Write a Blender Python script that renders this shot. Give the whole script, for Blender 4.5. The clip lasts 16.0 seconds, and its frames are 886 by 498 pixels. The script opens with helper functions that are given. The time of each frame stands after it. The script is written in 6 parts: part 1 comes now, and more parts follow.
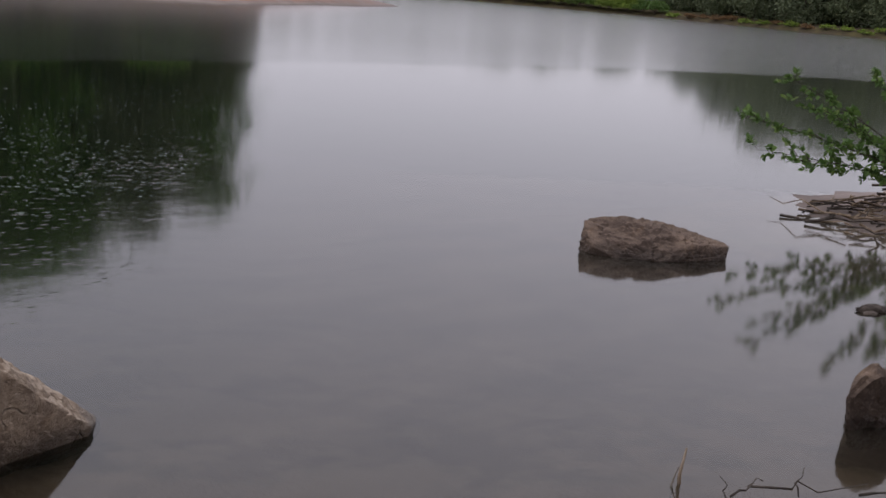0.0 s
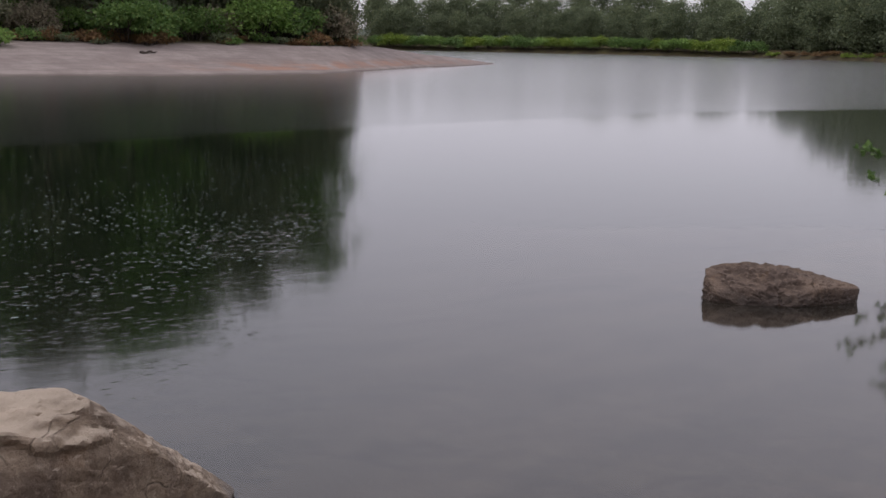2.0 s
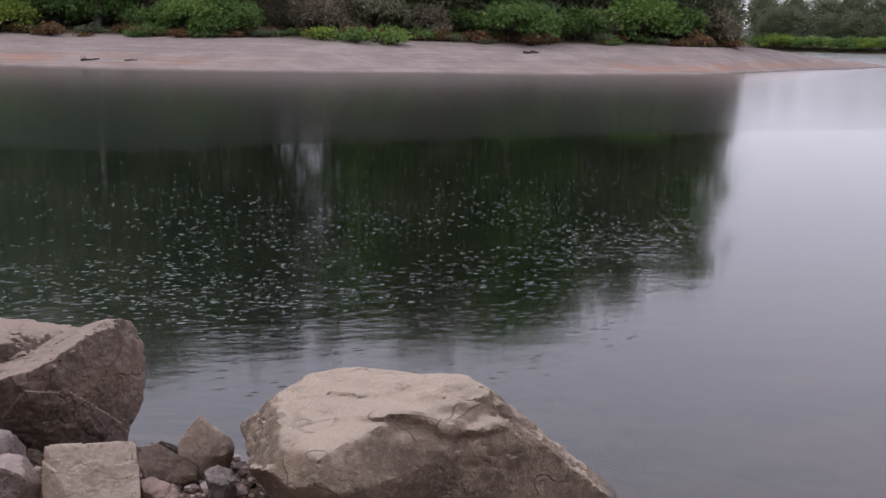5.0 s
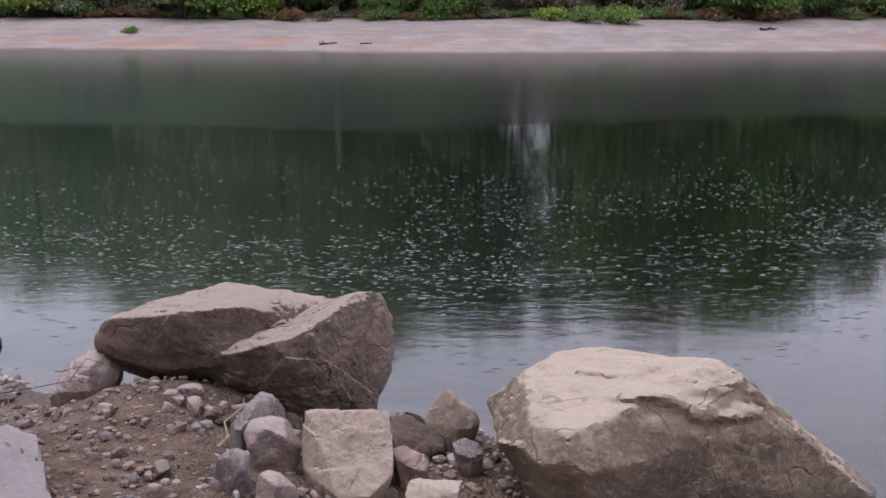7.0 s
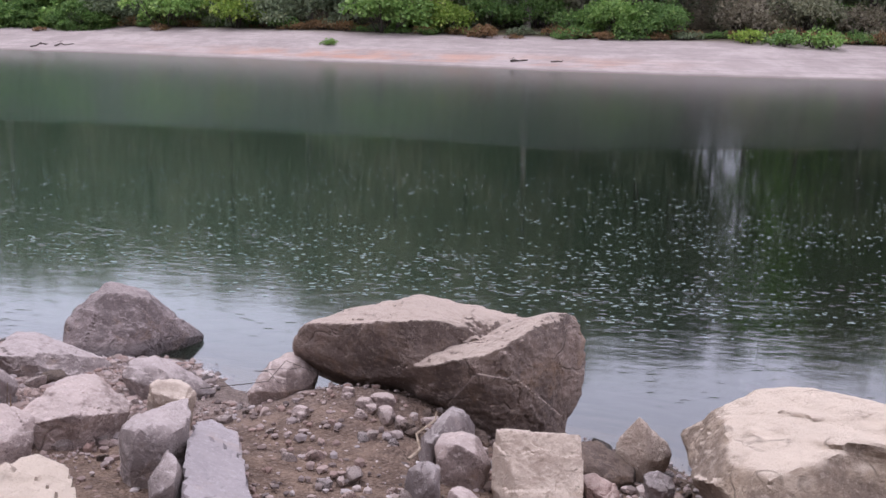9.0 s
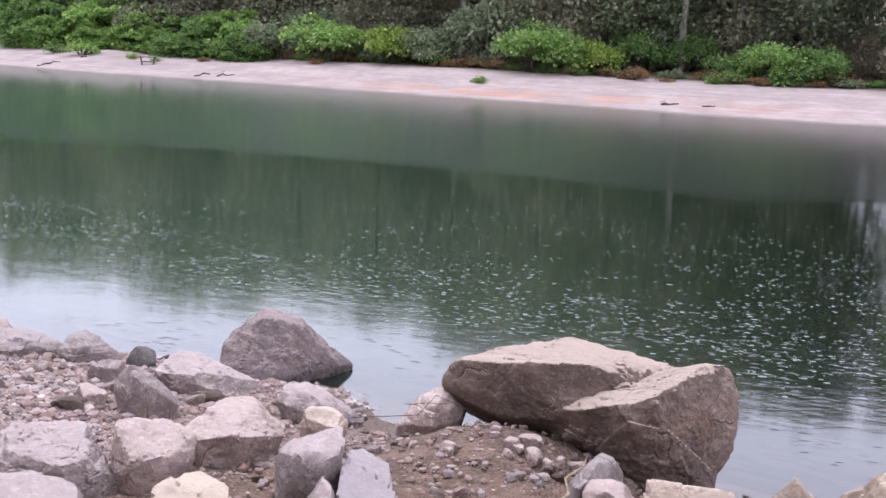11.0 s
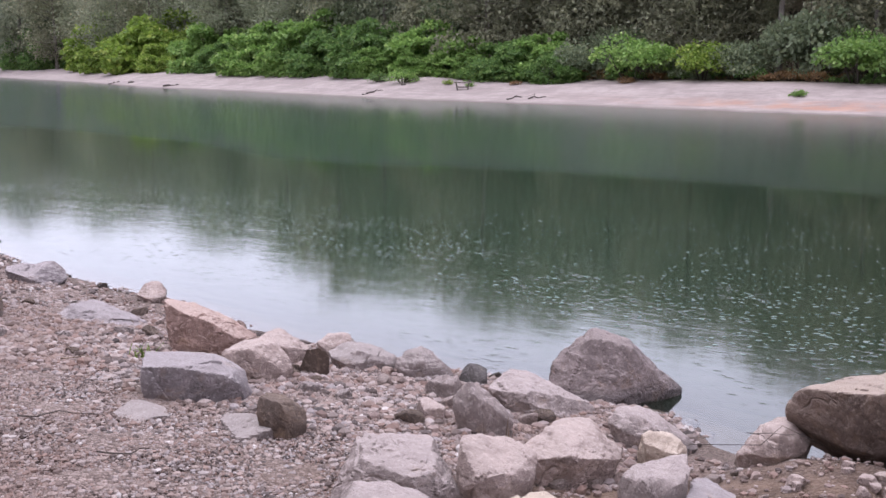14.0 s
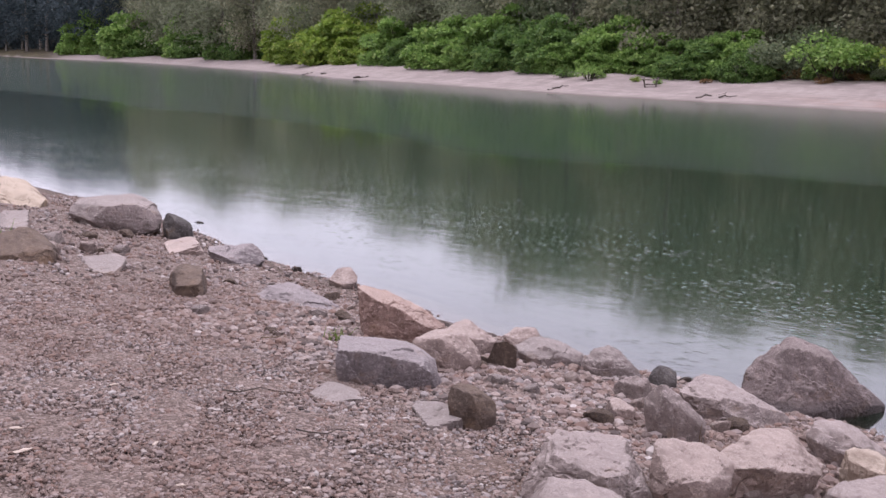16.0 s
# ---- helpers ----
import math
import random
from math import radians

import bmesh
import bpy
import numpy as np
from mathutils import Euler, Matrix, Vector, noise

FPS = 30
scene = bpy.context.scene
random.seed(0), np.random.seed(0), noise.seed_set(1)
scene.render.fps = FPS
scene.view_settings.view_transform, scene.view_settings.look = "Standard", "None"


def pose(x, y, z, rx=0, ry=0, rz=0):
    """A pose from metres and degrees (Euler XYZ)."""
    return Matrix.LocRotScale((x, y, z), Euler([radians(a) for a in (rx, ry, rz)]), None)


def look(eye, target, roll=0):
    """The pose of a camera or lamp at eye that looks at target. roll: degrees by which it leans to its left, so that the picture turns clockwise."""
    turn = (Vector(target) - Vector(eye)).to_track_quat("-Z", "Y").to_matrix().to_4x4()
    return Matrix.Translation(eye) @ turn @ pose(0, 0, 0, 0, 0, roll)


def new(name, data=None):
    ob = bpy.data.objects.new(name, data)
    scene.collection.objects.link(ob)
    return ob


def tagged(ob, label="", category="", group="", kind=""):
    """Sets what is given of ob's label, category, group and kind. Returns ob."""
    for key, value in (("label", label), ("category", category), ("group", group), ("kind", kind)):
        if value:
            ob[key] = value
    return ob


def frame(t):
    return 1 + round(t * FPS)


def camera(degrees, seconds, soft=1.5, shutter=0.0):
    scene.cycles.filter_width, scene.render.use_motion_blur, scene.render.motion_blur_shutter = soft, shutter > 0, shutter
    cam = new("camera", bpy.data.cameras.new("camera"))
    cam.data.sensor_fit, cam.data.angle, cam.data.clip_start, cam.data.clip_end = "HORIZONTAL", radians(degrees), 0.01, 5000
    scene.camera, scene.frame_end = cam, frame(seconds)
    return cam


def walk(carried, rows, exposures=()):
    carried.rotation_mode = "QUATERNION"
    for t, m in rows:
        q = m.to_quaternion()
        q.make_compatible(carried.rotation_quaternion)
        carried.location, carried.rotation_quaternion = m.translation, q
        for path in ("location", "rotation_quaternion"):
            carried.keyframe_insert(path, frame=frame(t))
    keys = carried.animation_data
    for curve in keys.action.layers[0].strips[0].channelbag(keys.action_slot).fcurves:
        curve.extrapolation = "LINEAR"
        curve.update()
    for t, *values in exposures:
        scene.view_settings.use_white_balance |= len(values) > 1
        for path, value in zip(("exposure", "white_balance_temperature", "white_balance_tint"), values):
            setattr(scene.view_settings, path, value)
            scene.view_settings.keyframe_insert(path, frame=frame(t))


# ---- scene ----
cam = camera(43.657, 16.0, soft=1.5)
PATH = [
    (0, 0.321, -0.194, 1.886, 76.742, -4.857, -40.412),
    (0.5, 0.270, -0.212, 1.896, 77.128, -2.891, -41.217),
    (1, 0.277, -0.181, 1.897, 77.725, -0.729, -40.432),
    (1.5, 0.283, -0.143, 1.900, 79.379, -0.906, -38.598),
    (2, 0.277, -0.101, 1.886, 79.374, -1.088, -35.640),
    (2.5, 0.260, -0.081, 1.880, 79.338, -2.517, -32.969),
    (3, 0.248, -0.034, 1.887, 79.287, -2.708, -28.364),
    (5.5, 0.115, -0.061, 1.911, 78.732, -0.741, -14.460),
    (6, 0.090, -0.057, 1.906, 78.395, -0.298, -11.832),
    (6.5, 0.062, -0.032, 1.898, 78.258, -0.270, -8.181),
    (7, 0.043, -0.024, 1.894, 77.888, -0.084, -5.076),
    (7.5, 0.023, -0.011, 1.891, 77.584, -0.106, -2.361),
    (8, -0.001, -0.002, 1.893, 77.623, -0.376, 0.186),
    (8.5, -0.025, 0.017, 1.895, 78.048, -0.822, 2.690),
    (11, -0.112, -0.020, 1.910, 80.310, -2.920, 12.188),
    (11.5, -0.144, -0.019, 1.913, 80.226, -2.719, 15.710),
    (12, -0.166, -0.024, 1.908, 80.429, -2.814, 18.246),
    (12.5, -0.183, -0.017, 1.907, 80.121, -2.630, 20.010),
    (13, -0.197, -0.019, 1.904, 80.402, -2.123, 21.831),
    (13.5, -0.219, -0.024, 1.906, 80.725, -0.805, 24.654),
    (14, -0.246, -0.028, 1.904, 80.846, -0.661, 27.838),
    (14.5, -0.267, -0.042, 1.907, 80.801, -2.069, 30.187),
    (15, -0.292, -0.046, 1.906, 80.927, -1.680, 32.643),
    (15.5, -0.315, -0.055, 1.903, 80.713, -1.493, 35.759),
    (16, -0.324, -0.062, 1.898, 80.416, -1.594, 37.298),
]
walk(cam, [(t, pose(x, y, z, rx, ry, rz)) for t, x, y, z, rx, ry, rz in PATH],
     exposures=[(0.0, -0.80, 6180, 14), (3.0, -0.80, 6150, 14), (5.5, -0.34, 5930, 18), (7.0, -0.06, 5800, 18), (8.5, 0.26, 5700, 18), (11.0, 0.72, 5700, 18), (12.5, 0.68, 5720, 17), (14.0, 0.46, 5760, 18), (16.0, 0.17, 5980, 22)])

# ---- light: an overcast sky and a wide, weak sun behind the cloud ----
SUN_AZ, SUN_EL = radians(-58), radians(66)
world = bpy.data.worlds.new("overcast_sky")
scene.world = world
world.use_nodes = True
wn, wl = world.node_tree.nodes, world.node_tree.links
sky = wn.new("ShaderNodeTexSky")
sky.sky_type, sky.sun_disc = "NISHITA", False
sky.sun_elevation, sky.sun_rotation = SUN_EL, SUN_AZ
sky_bg = wn["Background"]
sky_bg.inputs[1].default_value = 0.10
cloud_mix = wn.new("ShaderNodeMix")
cloud_mix.data_type = "RGBA"
cloud_mix.inputs[0].default_value = 0.86
cloud_mix.inputs[7].default_value = (15.4, 14.6, 15.2, 1)
wl.new(sky.outputs[0], cloud_mix.inputs[6])
wl.new(cloud_mix.outputs[2], sky_bg.inputs[0])

sun_data = bpy.data.lights.new("sun", "SUN")
sun_data.energy, sun_data.angle, sun_data.color = 1.5, radians(30), (1.0, 0.95, 0.88)
sun = new("sun", sun_data)
sun.matrix_world = look((math.sin(SUN_AZ) * 50, math.cos(SUN_AZ) * 50, 50 * math.tan(SUN_EL)), (0, 0, 0))


# ---- mesh helpers ----
def mesh_of(name, verts, faces, smooth=True):
    """A mesh from arrays: verts (n, 3), faces (m, 3 or 4)."""
    verts, faces = np.asarray(verts, np.float32), np.asarray(faces, np.int32)
    me = bpy.data.meshes.new(name)
    k = faces.shape[1]
    me.vertices.add(len(verts))
    me.vertices.foreach_set("co", verts.ravel())
    me.loops.add(faces.size)
    me.loops.foreach_set("vertex_index", faces.ravel())
    me.polygons.add(len(faces))
    me.polygons.foreach_set("loop_start", np.arange(0, faces.size, k, dtype=np.int32))
    me.polygons.foreach_set("use_smooth", np.full(len(faces), smooth))
    me.update(calc_edges=True)
    return me


def attribute(me, name, values):
    me.attributes.new(name, "FLOAT", "POINT").data.foreach_set("value", np.asarray(values, np.float32))


def thing(name, label, category, group="", kind="", at=(0, 0, 0)):
    ob = new(name)
    ob.location = at
    ob.empty_display_size = 0.1
    return tagged(ob, label, category, group, kind)


def part(name, me, material, parent, label=""):
    ob = new(name, me)
    if material:
        me.materials.clear()
        me.materials.append(material)
    ob.parent = parent
    return tagged(ob, label)


def solid(name, me, material, label, category, group="", kind=""):
    ob = new(name, me)
    me.materials.clear()
    me.materials.append(material)
    return tagged(ob, label, category, group, kind)


def tube(points, radii, sides=6):
    """Verts and quads of a tapered tube along points."""
    pts = np.asarray(points, float)
    n = len(pts)
    ahead = np.gradient(pts, axis=0)
    ahead /= np.linalg.norm(ahead, axis=1, keepdims=True) + 1e-9
    ref = np.where(np.abs(ahead[:, 2:3]) > 0.9, [[1.0, 0, 0]], [[0, 0, 1.0]])
    u = np.cross(ahead, ref)
    u /= np.linalg.norm(u, axis=1, keepdims=True) + 1e-9
    v = np.cross(ahead, u)
    a = np.arange(sides) * 2 * np.pi / sides
    ring = np.cos(a)[None, :, None] * u[:, None] + np.sin(a)[None, :, None] * v[:, None]
    verts = (pts[:, None] + ring * np.asarray(radii, float)[:, None, None]).reshape(-1, 3)
    i, j = np.meshgrid(np.arange(n - 1), np.arange(sides), indexing="ij")
    k = (j + 1) % sides
    faces = np.stack([i * sides + j, i * sides + k, (i + 1) * sides + k, (i + 1) * sides + j], -1).reshape(-1, 4)
    return verts, faces


def joined(pieces):
    verts, faces, off = [], [], 0
    for v, f in pieces:
        verts.append(np.asarray(v))
        faces.append(np.asarray(f) + off)
        off += len(v)
    return np.concatenate(verts), np.concatenate(faces)


def leaves(rng, where, size, droop=0.3, out=None):
    """Folded leaf blades at the given places: verts and triangles."""
    n = len(where)
    d = rng.normal(size=(n, 3))
    if out is not None:
        d = d * 0.75 + out
    d[:, 2] -= droop
    d /= np.linalg.norm(d, axis=1, keepdims=True)
    up = np.tile([0.0, 0, 1], (n, 1)) + rng.normal(size=(n, 3)) * 0.55
    side = np.cross(d, up)
    side /= np.linalg.norm(side, axis=1, keepdims=True) + 1e-9
    nor = np.cross(side, d)
    s = (size * rng.uniform(0.6, 1.3, n))[:, None]
    base, tip = where, where + d * s
    mid = where + d * s * 0.45
    left, right = mid + side * s * 0.38 + nor * s * 0.10, mid - side * s * 0.38 + nor * s * 0.10
    verts = np.stack([base, right, tip, left], 1).reshape(-1, 3)
    i = np.arange(n)[:, None] * 4
    return verts, np.concatenate([i + [0, 1, 2], i + [0, 2, 3]])


# ---- materials ----
class Nodes:
    """A small wrapper for node materials."""

    def __init__(self, name):
        self.mat = bpy.data.materials.new(name)
        self.mat.use_nodes = True
        self.tree = self.mat.node_tree
        self.bsdf = self.tree.nodes["Principled BSDF"]
        self.out = self.tree.nodes["Material Output"]
        self.where = self.add("ShaderNodeNewGeometry")
        self.pos = self.where.outputs["Position"]

    def add(self, kind, **values):
        node = self.tree.nodes.new(kind)
        for k, v in values.items():
            setattr(node, k, v)
        return node

    def put(self, socket, value):
        if isinstance(value, bpy.types.NodeSocket):
            self.tree.links.new(value, socket)
        else:
            socket.default_value = value

    def noise(self, scale, detail=4, rough=0.55, vec=None, distort=0.0):
        n = self.add("ShaderNodeTexNoise")
        self.put(n.inputs["Vector"], vec or self.pos)
        n.inputs["Scale"].default_value, n.inputs["Detail"].default_value = scale, detail
        n.inputs["Roughness"].default_value, n.inputs["Distortion"].default_value = rough, distort
        return n.outputs["Fac"]

    def voronoi(self, scale, feature="F1", vec=None, out="Distance"):
        n = self.add("ShaderNodeTexVoronoi", feature=feature)
        self.put(n.inputs["Vector"], vec or self.pos)
        n.inputs["Scale"].default_value = scale
        return n.outputs[out]

    def ramp(self, fac, stops):
        n = self.add("ShaderNodeValToRGB")
        el = n.color_ramp.elements
        while len(el) < len(stops):
            el.new(0.5)
        for e, (p, c) in zip(el, stops):
            e.position, e.color = p, (*c, 1) if len(c) == 3 else c
        self.put(n.inputs[0], fac)
        return n.outputs[0]

    def span(self, fac, a, b, lo=0.0, hi=1.0):
        n = self.add("ShaderNodeMapRange", interpolation_type="SMOOTHSTEP")
        self.put(n.inputs[0], fac)
        for k, v in zip((1, 2, 3, 4), (a, b, lo, hi)):
            n.inputs[k].default_value = v
        return n.outputs[0]

    def mix(self, fac, a, b, blend="MIX"):
        n = self.add("ShaderNodeMix", data_type="RGBA", blend_type=blend)
        self.put(n.inputs[0], fac)
        for sock, v in ((n.inputs[6], a), (n.inputs[7], b)):
            self.put(sock, (*v, 1) if isinstance(v, tuple) and len(v) == 3 else v)
        return n.outputs[2]

    def math(self, op, a, b=0.0, c=0.0):
        n = self.add("ShaderNodeMath", operation=op)
        for sock, v in zip(n.inputs, (a, b, c)):
            self.put(sock, v)
        return n.outputs[0]

    def attr(self, name):
        return self.add("ShaderNodeAttribute", attribute_name=name).outputs["Fac"]

    def bump(self, height, strength, distance, normal=None):
        n = self.add("ShaderNodeBump")
        n.inputs["Strength"].default_value, n.inputs["Distance"].default_value = strength, distance
        self.put(n.inputs["Height"], height)
        if normal is not None:
            self.put(n.inputs["Normal"], normal)
        return n.outputs[0]

    def axis(self, k, vec=None):
        n = self.add("ShaderNodeSeparateXYZ")
        self.put(n.inputs[0], vec or self.pos)
        return n.outputs[k]

    def finish(self, color, rough, normal=None, spec=None):
        self.put(self.bsdf.inputs["Base Color"], (*color, 1) if isinstance(color, tuple) else color)
        self.put(self.bsdf.inputs["Roughness"], rough)
        if normal is not None:
            self.put(self.bsdf.inputs["Normal"], normal)
        if spec is not None:
            self.bsdf.inputs["Specular IOR Level"].default_value = spec
        return self.mat


def rock_material(name, base, stain, pale, toplight_or_silt=0.0, speck=0.5, warm=(0.30, 0.19, 0.11)):
    """Weathered stone: base colour, darker stains, mineral specks, cracks, a wet foot, and upper sides paled by dried
    deposit and painted top light.
    """
    m = Nodes(name)
    obj = m.add("ShaderNodeTexCoord").outputs["Object"]
    big = m.noise(3.4, 8, 0.68, obj, 0.8)
    color = m.mix(m.span(big, 0.40, 0.66), stain, base)
    rust = m.noise(4.3, 4, 0.65, obj, 0.4)
    color = m.mix(m.math("MULTIPLY", m.span(rust, 0.56, 0.72), 0.45), color, warm)
    grain = m.noise(46, 3, 0.7, obj)
    color = m.mix(m.math("MULTIPLY", m.span(grain, 0.52, 0.70), speck), color, pale)
    dark = m.noise(70, 2, 0.6, obj)
    color = m.mix(m.math("MULTIPLY", m.span(dark, 0.58, 0.70), speck * 0.7), color, tuple(c * 0.35 for c in stain))
    # Upward faces paled: light from above painted in with the dried deposit.
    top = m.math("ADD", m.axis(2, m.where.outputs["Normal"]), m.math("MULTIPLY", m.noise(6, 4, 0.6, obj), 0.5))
    color = m.mix(m.math("MULTIPLY", m.span(top, 0.86, 1.2), toplight_or_silt), color, pale)
    warp = m.add("ShaderNodeVectorMath", operation="ADD")
    m.put(warp.inputs[0], obj)
    wob = m.add("ShaderNodeTexNoise")
    m.put(wob.inputs["Vector"], obj)
    wob.inputs["Scale"].default_value = 3.5
    scaled = m.add("ShaderNodeVectorMath", operation="SCALE")
    m.put(scaled.inputs[0], wob.outputs["Color"])
    scaled.inputs["Scale"].default_value = 0.45
    m.put(warp.inputs[1], scaled.outputs[0])
    edge = m.voronoi(3.1, "DISTANCE_TO_EDGE", warp.outputs[0])
    vein = m.span(edge, 0.028, 0.0)
    color = m.mix(m.math("MULTIPLY", vein, m.math("MULTIPLY", m.span(big, 0.52, 0.60), 0.4)), color, tuple(c * 0.5 for c in stain))
    wet = m.span(m.math("ADD", m.axis(2), m.math("MULTIPLY", m.noise(5, 3), 0.08)), 0.16, 0.06)
    color = m.mix(m.math("MULTIPLY", wet, 0.62), color, tuple(c * 0.22 for c in stain))
    height = m.math("ADD", m.math("MULTIPLY", m.noise(17, 8, 0.72, obj), 1.0), m.math("MULTIPLY", m.math("MULTIPLY", vein, m.span(big, 0.52, 0.60)), -0.3))
    n1 = m.bump(height, 0.95, 0.035)
    pits = m.math("MULTIPLY", m.span(m.voronoi(38, "F1", obj), 0.30, 0.05), m.span(m.noise(5, 3, 0.6, obj), 0.45, 0.65))
    n1 = m.bump(pits, 0.6, -0.012, n1)
    n2 = m.bump(m.noise(140, 4, 0.7, obj), 0.5, 0.005, n1)
    rough = m.span(wet, 0.0, 1.0, 0.88, 0.35)
    return m.finish(color, rough, n2, 0.3)


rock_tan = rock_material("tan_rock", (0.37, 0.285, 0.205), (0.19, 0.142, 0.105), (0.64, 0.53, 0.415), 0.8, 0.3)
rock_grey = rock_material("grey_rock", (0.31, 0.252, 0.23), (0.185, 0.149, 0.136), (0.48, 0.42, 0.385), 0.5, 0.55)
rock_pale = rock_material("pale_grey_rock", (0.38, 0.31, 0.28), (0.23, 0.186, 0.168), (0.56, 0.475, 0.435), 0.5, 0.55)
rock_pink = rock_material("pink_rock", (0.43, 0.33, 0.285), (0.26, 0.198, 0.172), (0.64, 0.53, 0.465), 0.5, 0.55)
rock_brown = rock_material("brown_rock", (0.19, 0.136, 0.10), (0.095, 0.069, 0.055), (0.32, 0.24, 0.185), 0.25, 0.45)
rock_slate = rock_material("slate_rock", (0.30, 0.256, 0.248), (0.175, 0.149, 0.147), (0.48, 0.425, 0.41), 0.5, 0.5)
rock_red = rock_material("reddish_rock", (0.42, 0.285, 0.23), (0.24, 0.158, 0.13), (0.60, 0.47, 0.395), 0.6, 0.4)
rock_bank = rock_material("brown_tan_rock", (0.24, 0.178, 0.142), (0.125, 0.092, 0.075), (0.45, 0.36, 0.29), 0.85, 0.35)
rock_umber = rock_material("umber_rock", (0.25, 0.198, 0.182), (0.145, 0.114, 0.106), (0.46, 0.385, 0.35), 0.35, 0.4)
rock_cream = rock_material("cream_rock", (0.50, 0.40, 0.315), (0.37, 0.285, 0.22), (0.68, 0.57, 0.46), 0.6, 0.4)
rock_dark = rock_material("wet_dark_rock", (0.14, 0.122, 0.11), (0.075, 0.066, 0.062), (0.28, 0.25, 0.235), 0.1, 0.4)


def pebble_material():
    m = Nodes("mixed_pebbles")
    rnd = m.where.outputs["Random Per Island"]
    color = m.ramp(rnd, [(0.0, (0.055, 0.047, 0.044)), (0.16, (0.17, 0.14, 0.128)), (0.30, (0.36, 0.29, 0.25)), (0.46, (0.22, 0.145, 0.118)),
                         (0.60, (0.36, 0.325, 0.315)), (0.76, (0.47, 0.40, 0.36)), (0.90, (0.28, 0.185, 0.148)), (0.97, (0.42, 0.36, 0.33)), (1.0, (0.66, 0.61, 0.57))])
    dusty = m.span(m.noise(0.75, 4, 0.6), 0.40, 0.62)
    color = m.mix(m.math("MULTIPLY", dusty, 0.42), color, (0.21, 0.128, 0.096))
    color = m.mix(m.math("MULTIPLY", m.noise(90, 3), 0.4), color, (0.10, 0.075, 0.062))
    return m.finish(color, 0.85, m.bump(m.noise(150, 2), 0.4, 0.003), 0.3)


def ground_material():
    m = Nodes("ground")
    fine, mid, wide = m.noise(60, 4, 0.65), m.noise(7, 4, 0.6), m.noise(0.5, 4, 0.6)
    cells = m.voronoi(60, "F1", None, "Color")
    hollow = m.span(m.voronoi(60, "DISTANCE_TO_EDGE"), 0.10, 0.0)
    grit = m.mix(0.7, m.mix(m.span(fine, 0.35, 0.65), (0.07, 0.048, 0.04), (0.19, 0.14, 0.115)),
                 m.mix(m.axis(0, cells), (0.13, 0.092, 0.075), (0.42, 0.33, 0.285)))
    grit = m.mix(m.math("MULTIPLY", hollow, 0.75), grit, (0.05, 0.036, 0.03))
    soil = m.mix(m.span(mid, 0.35, 0.65), (0.085, 0.055, 0.038), (0.165, 0.112, 0.078))
    soil = m.mix(m.math("MULTIPLY", m.span(fine, 0.5, 0.7), 0.6), soil, (0.25, 0.185, 0.14))
    color = m.mix(m.attr("soil"), grit, soil)
    sand = m.mix(m.span(wide, 0.35, 0.65), (0.275, 0.228, 0.21), (0.36, 0.305, 0.278))
    sand = m.mix(m.math("MULTIPLY", m.span(m.noise(1.7, 6, 0.7), 0.45, 0.65), 0.5), sand, (0.23, 0.188, 0.172))
    band = m.math("MULTIPLY", m.span(m.axis(2), 0.12, 0.22), m.span(m.axis(2), 0.72, 0.36))
    patch = m.math("MULTIPLY", m.attr("rust"), m.span(m.noise(0.35, 5, 0.65), 0.36, 0.62))
    sand = m.mix(m.math("MULTIPLY", m.math("MULTIPLY", band, patch), 0.62), sand, (0.42, 0.19, 0.10))
    layer = m.add("ShaderNodeMapping")
    m.put(layer.inputs["Vector"], m.pos)
    layer.inputs["Scale"].default_value = (0.10, 0.10, 7.0)
    strand = m.noise(1.6, 5, 0.7, layer.outputs[0])
    sand = m.mix(m.math("MULTIPLY", m.span(strand, 0.46, 0.62), 0.38), sand, (0.205, 0.170, 0.155))
    sand = m.mix(m.math("MULTIPLY", m.span(m.noise(14, 4, 0.75), 0.52, 0.70), 0.35), sand, (0.16, 0.13, 0.118))
    color = m.mix(m.attr("sand"), color, sand)
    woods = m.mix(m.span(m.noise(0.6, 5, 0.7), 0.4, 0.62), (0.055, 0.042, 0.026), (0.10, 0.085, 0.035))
    # Distant tree cover, paled with painted haze and mixed in by distance.
    hazed_woods = m.mix(m.span(m.noise(0.05, 6, 0.75), 0.4, 0.6), (0.10, 0.125, 0.105), (0.20, 0.225, 0.195))
    woods = m.mix(m.attr("hill"), woods, hazed_woods)
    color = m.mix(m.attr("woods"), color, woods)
    wet = m.span(m.math("ADD", m.axis(2), m.math("MULTIPLY", mid, 0.06)), 0.13, 0.05)
    color = m.mix(m.math("MULTIPLY", wet, 0.5), color, (0.075, 0.055, 0.04))
    bed = m.span(m.axis(2), -0.02, -0.10)
    bed_color = m.mix(m.span(m.noise(1.6, 5, 0.65), 0.42, 0.62), (0.20, 0.150, 0.105), (0.075, 0.056, 0.040))
    color = m.mix(bed, color, bed_color)
    h = m.math("ADD", m.math("MULTIPLY", fine, 0.5), m.math("MULTIPLY", m.voronoi(60), -1.2))
    nor = m.bump(m.math("MULTIPLY", m.math("MULTIPLY", h, m.span(m.axis(2), -0.05, 0.0)), m.math("SUBTRACT", 1.0, m.attr("sand"))), 0.9, 0.015)
    nor = m.bump(m.noise(3.0, 6, 0.7), 0.5, 0.05, nor)
    return m.finish(color, 0.92, nor, 0.25)


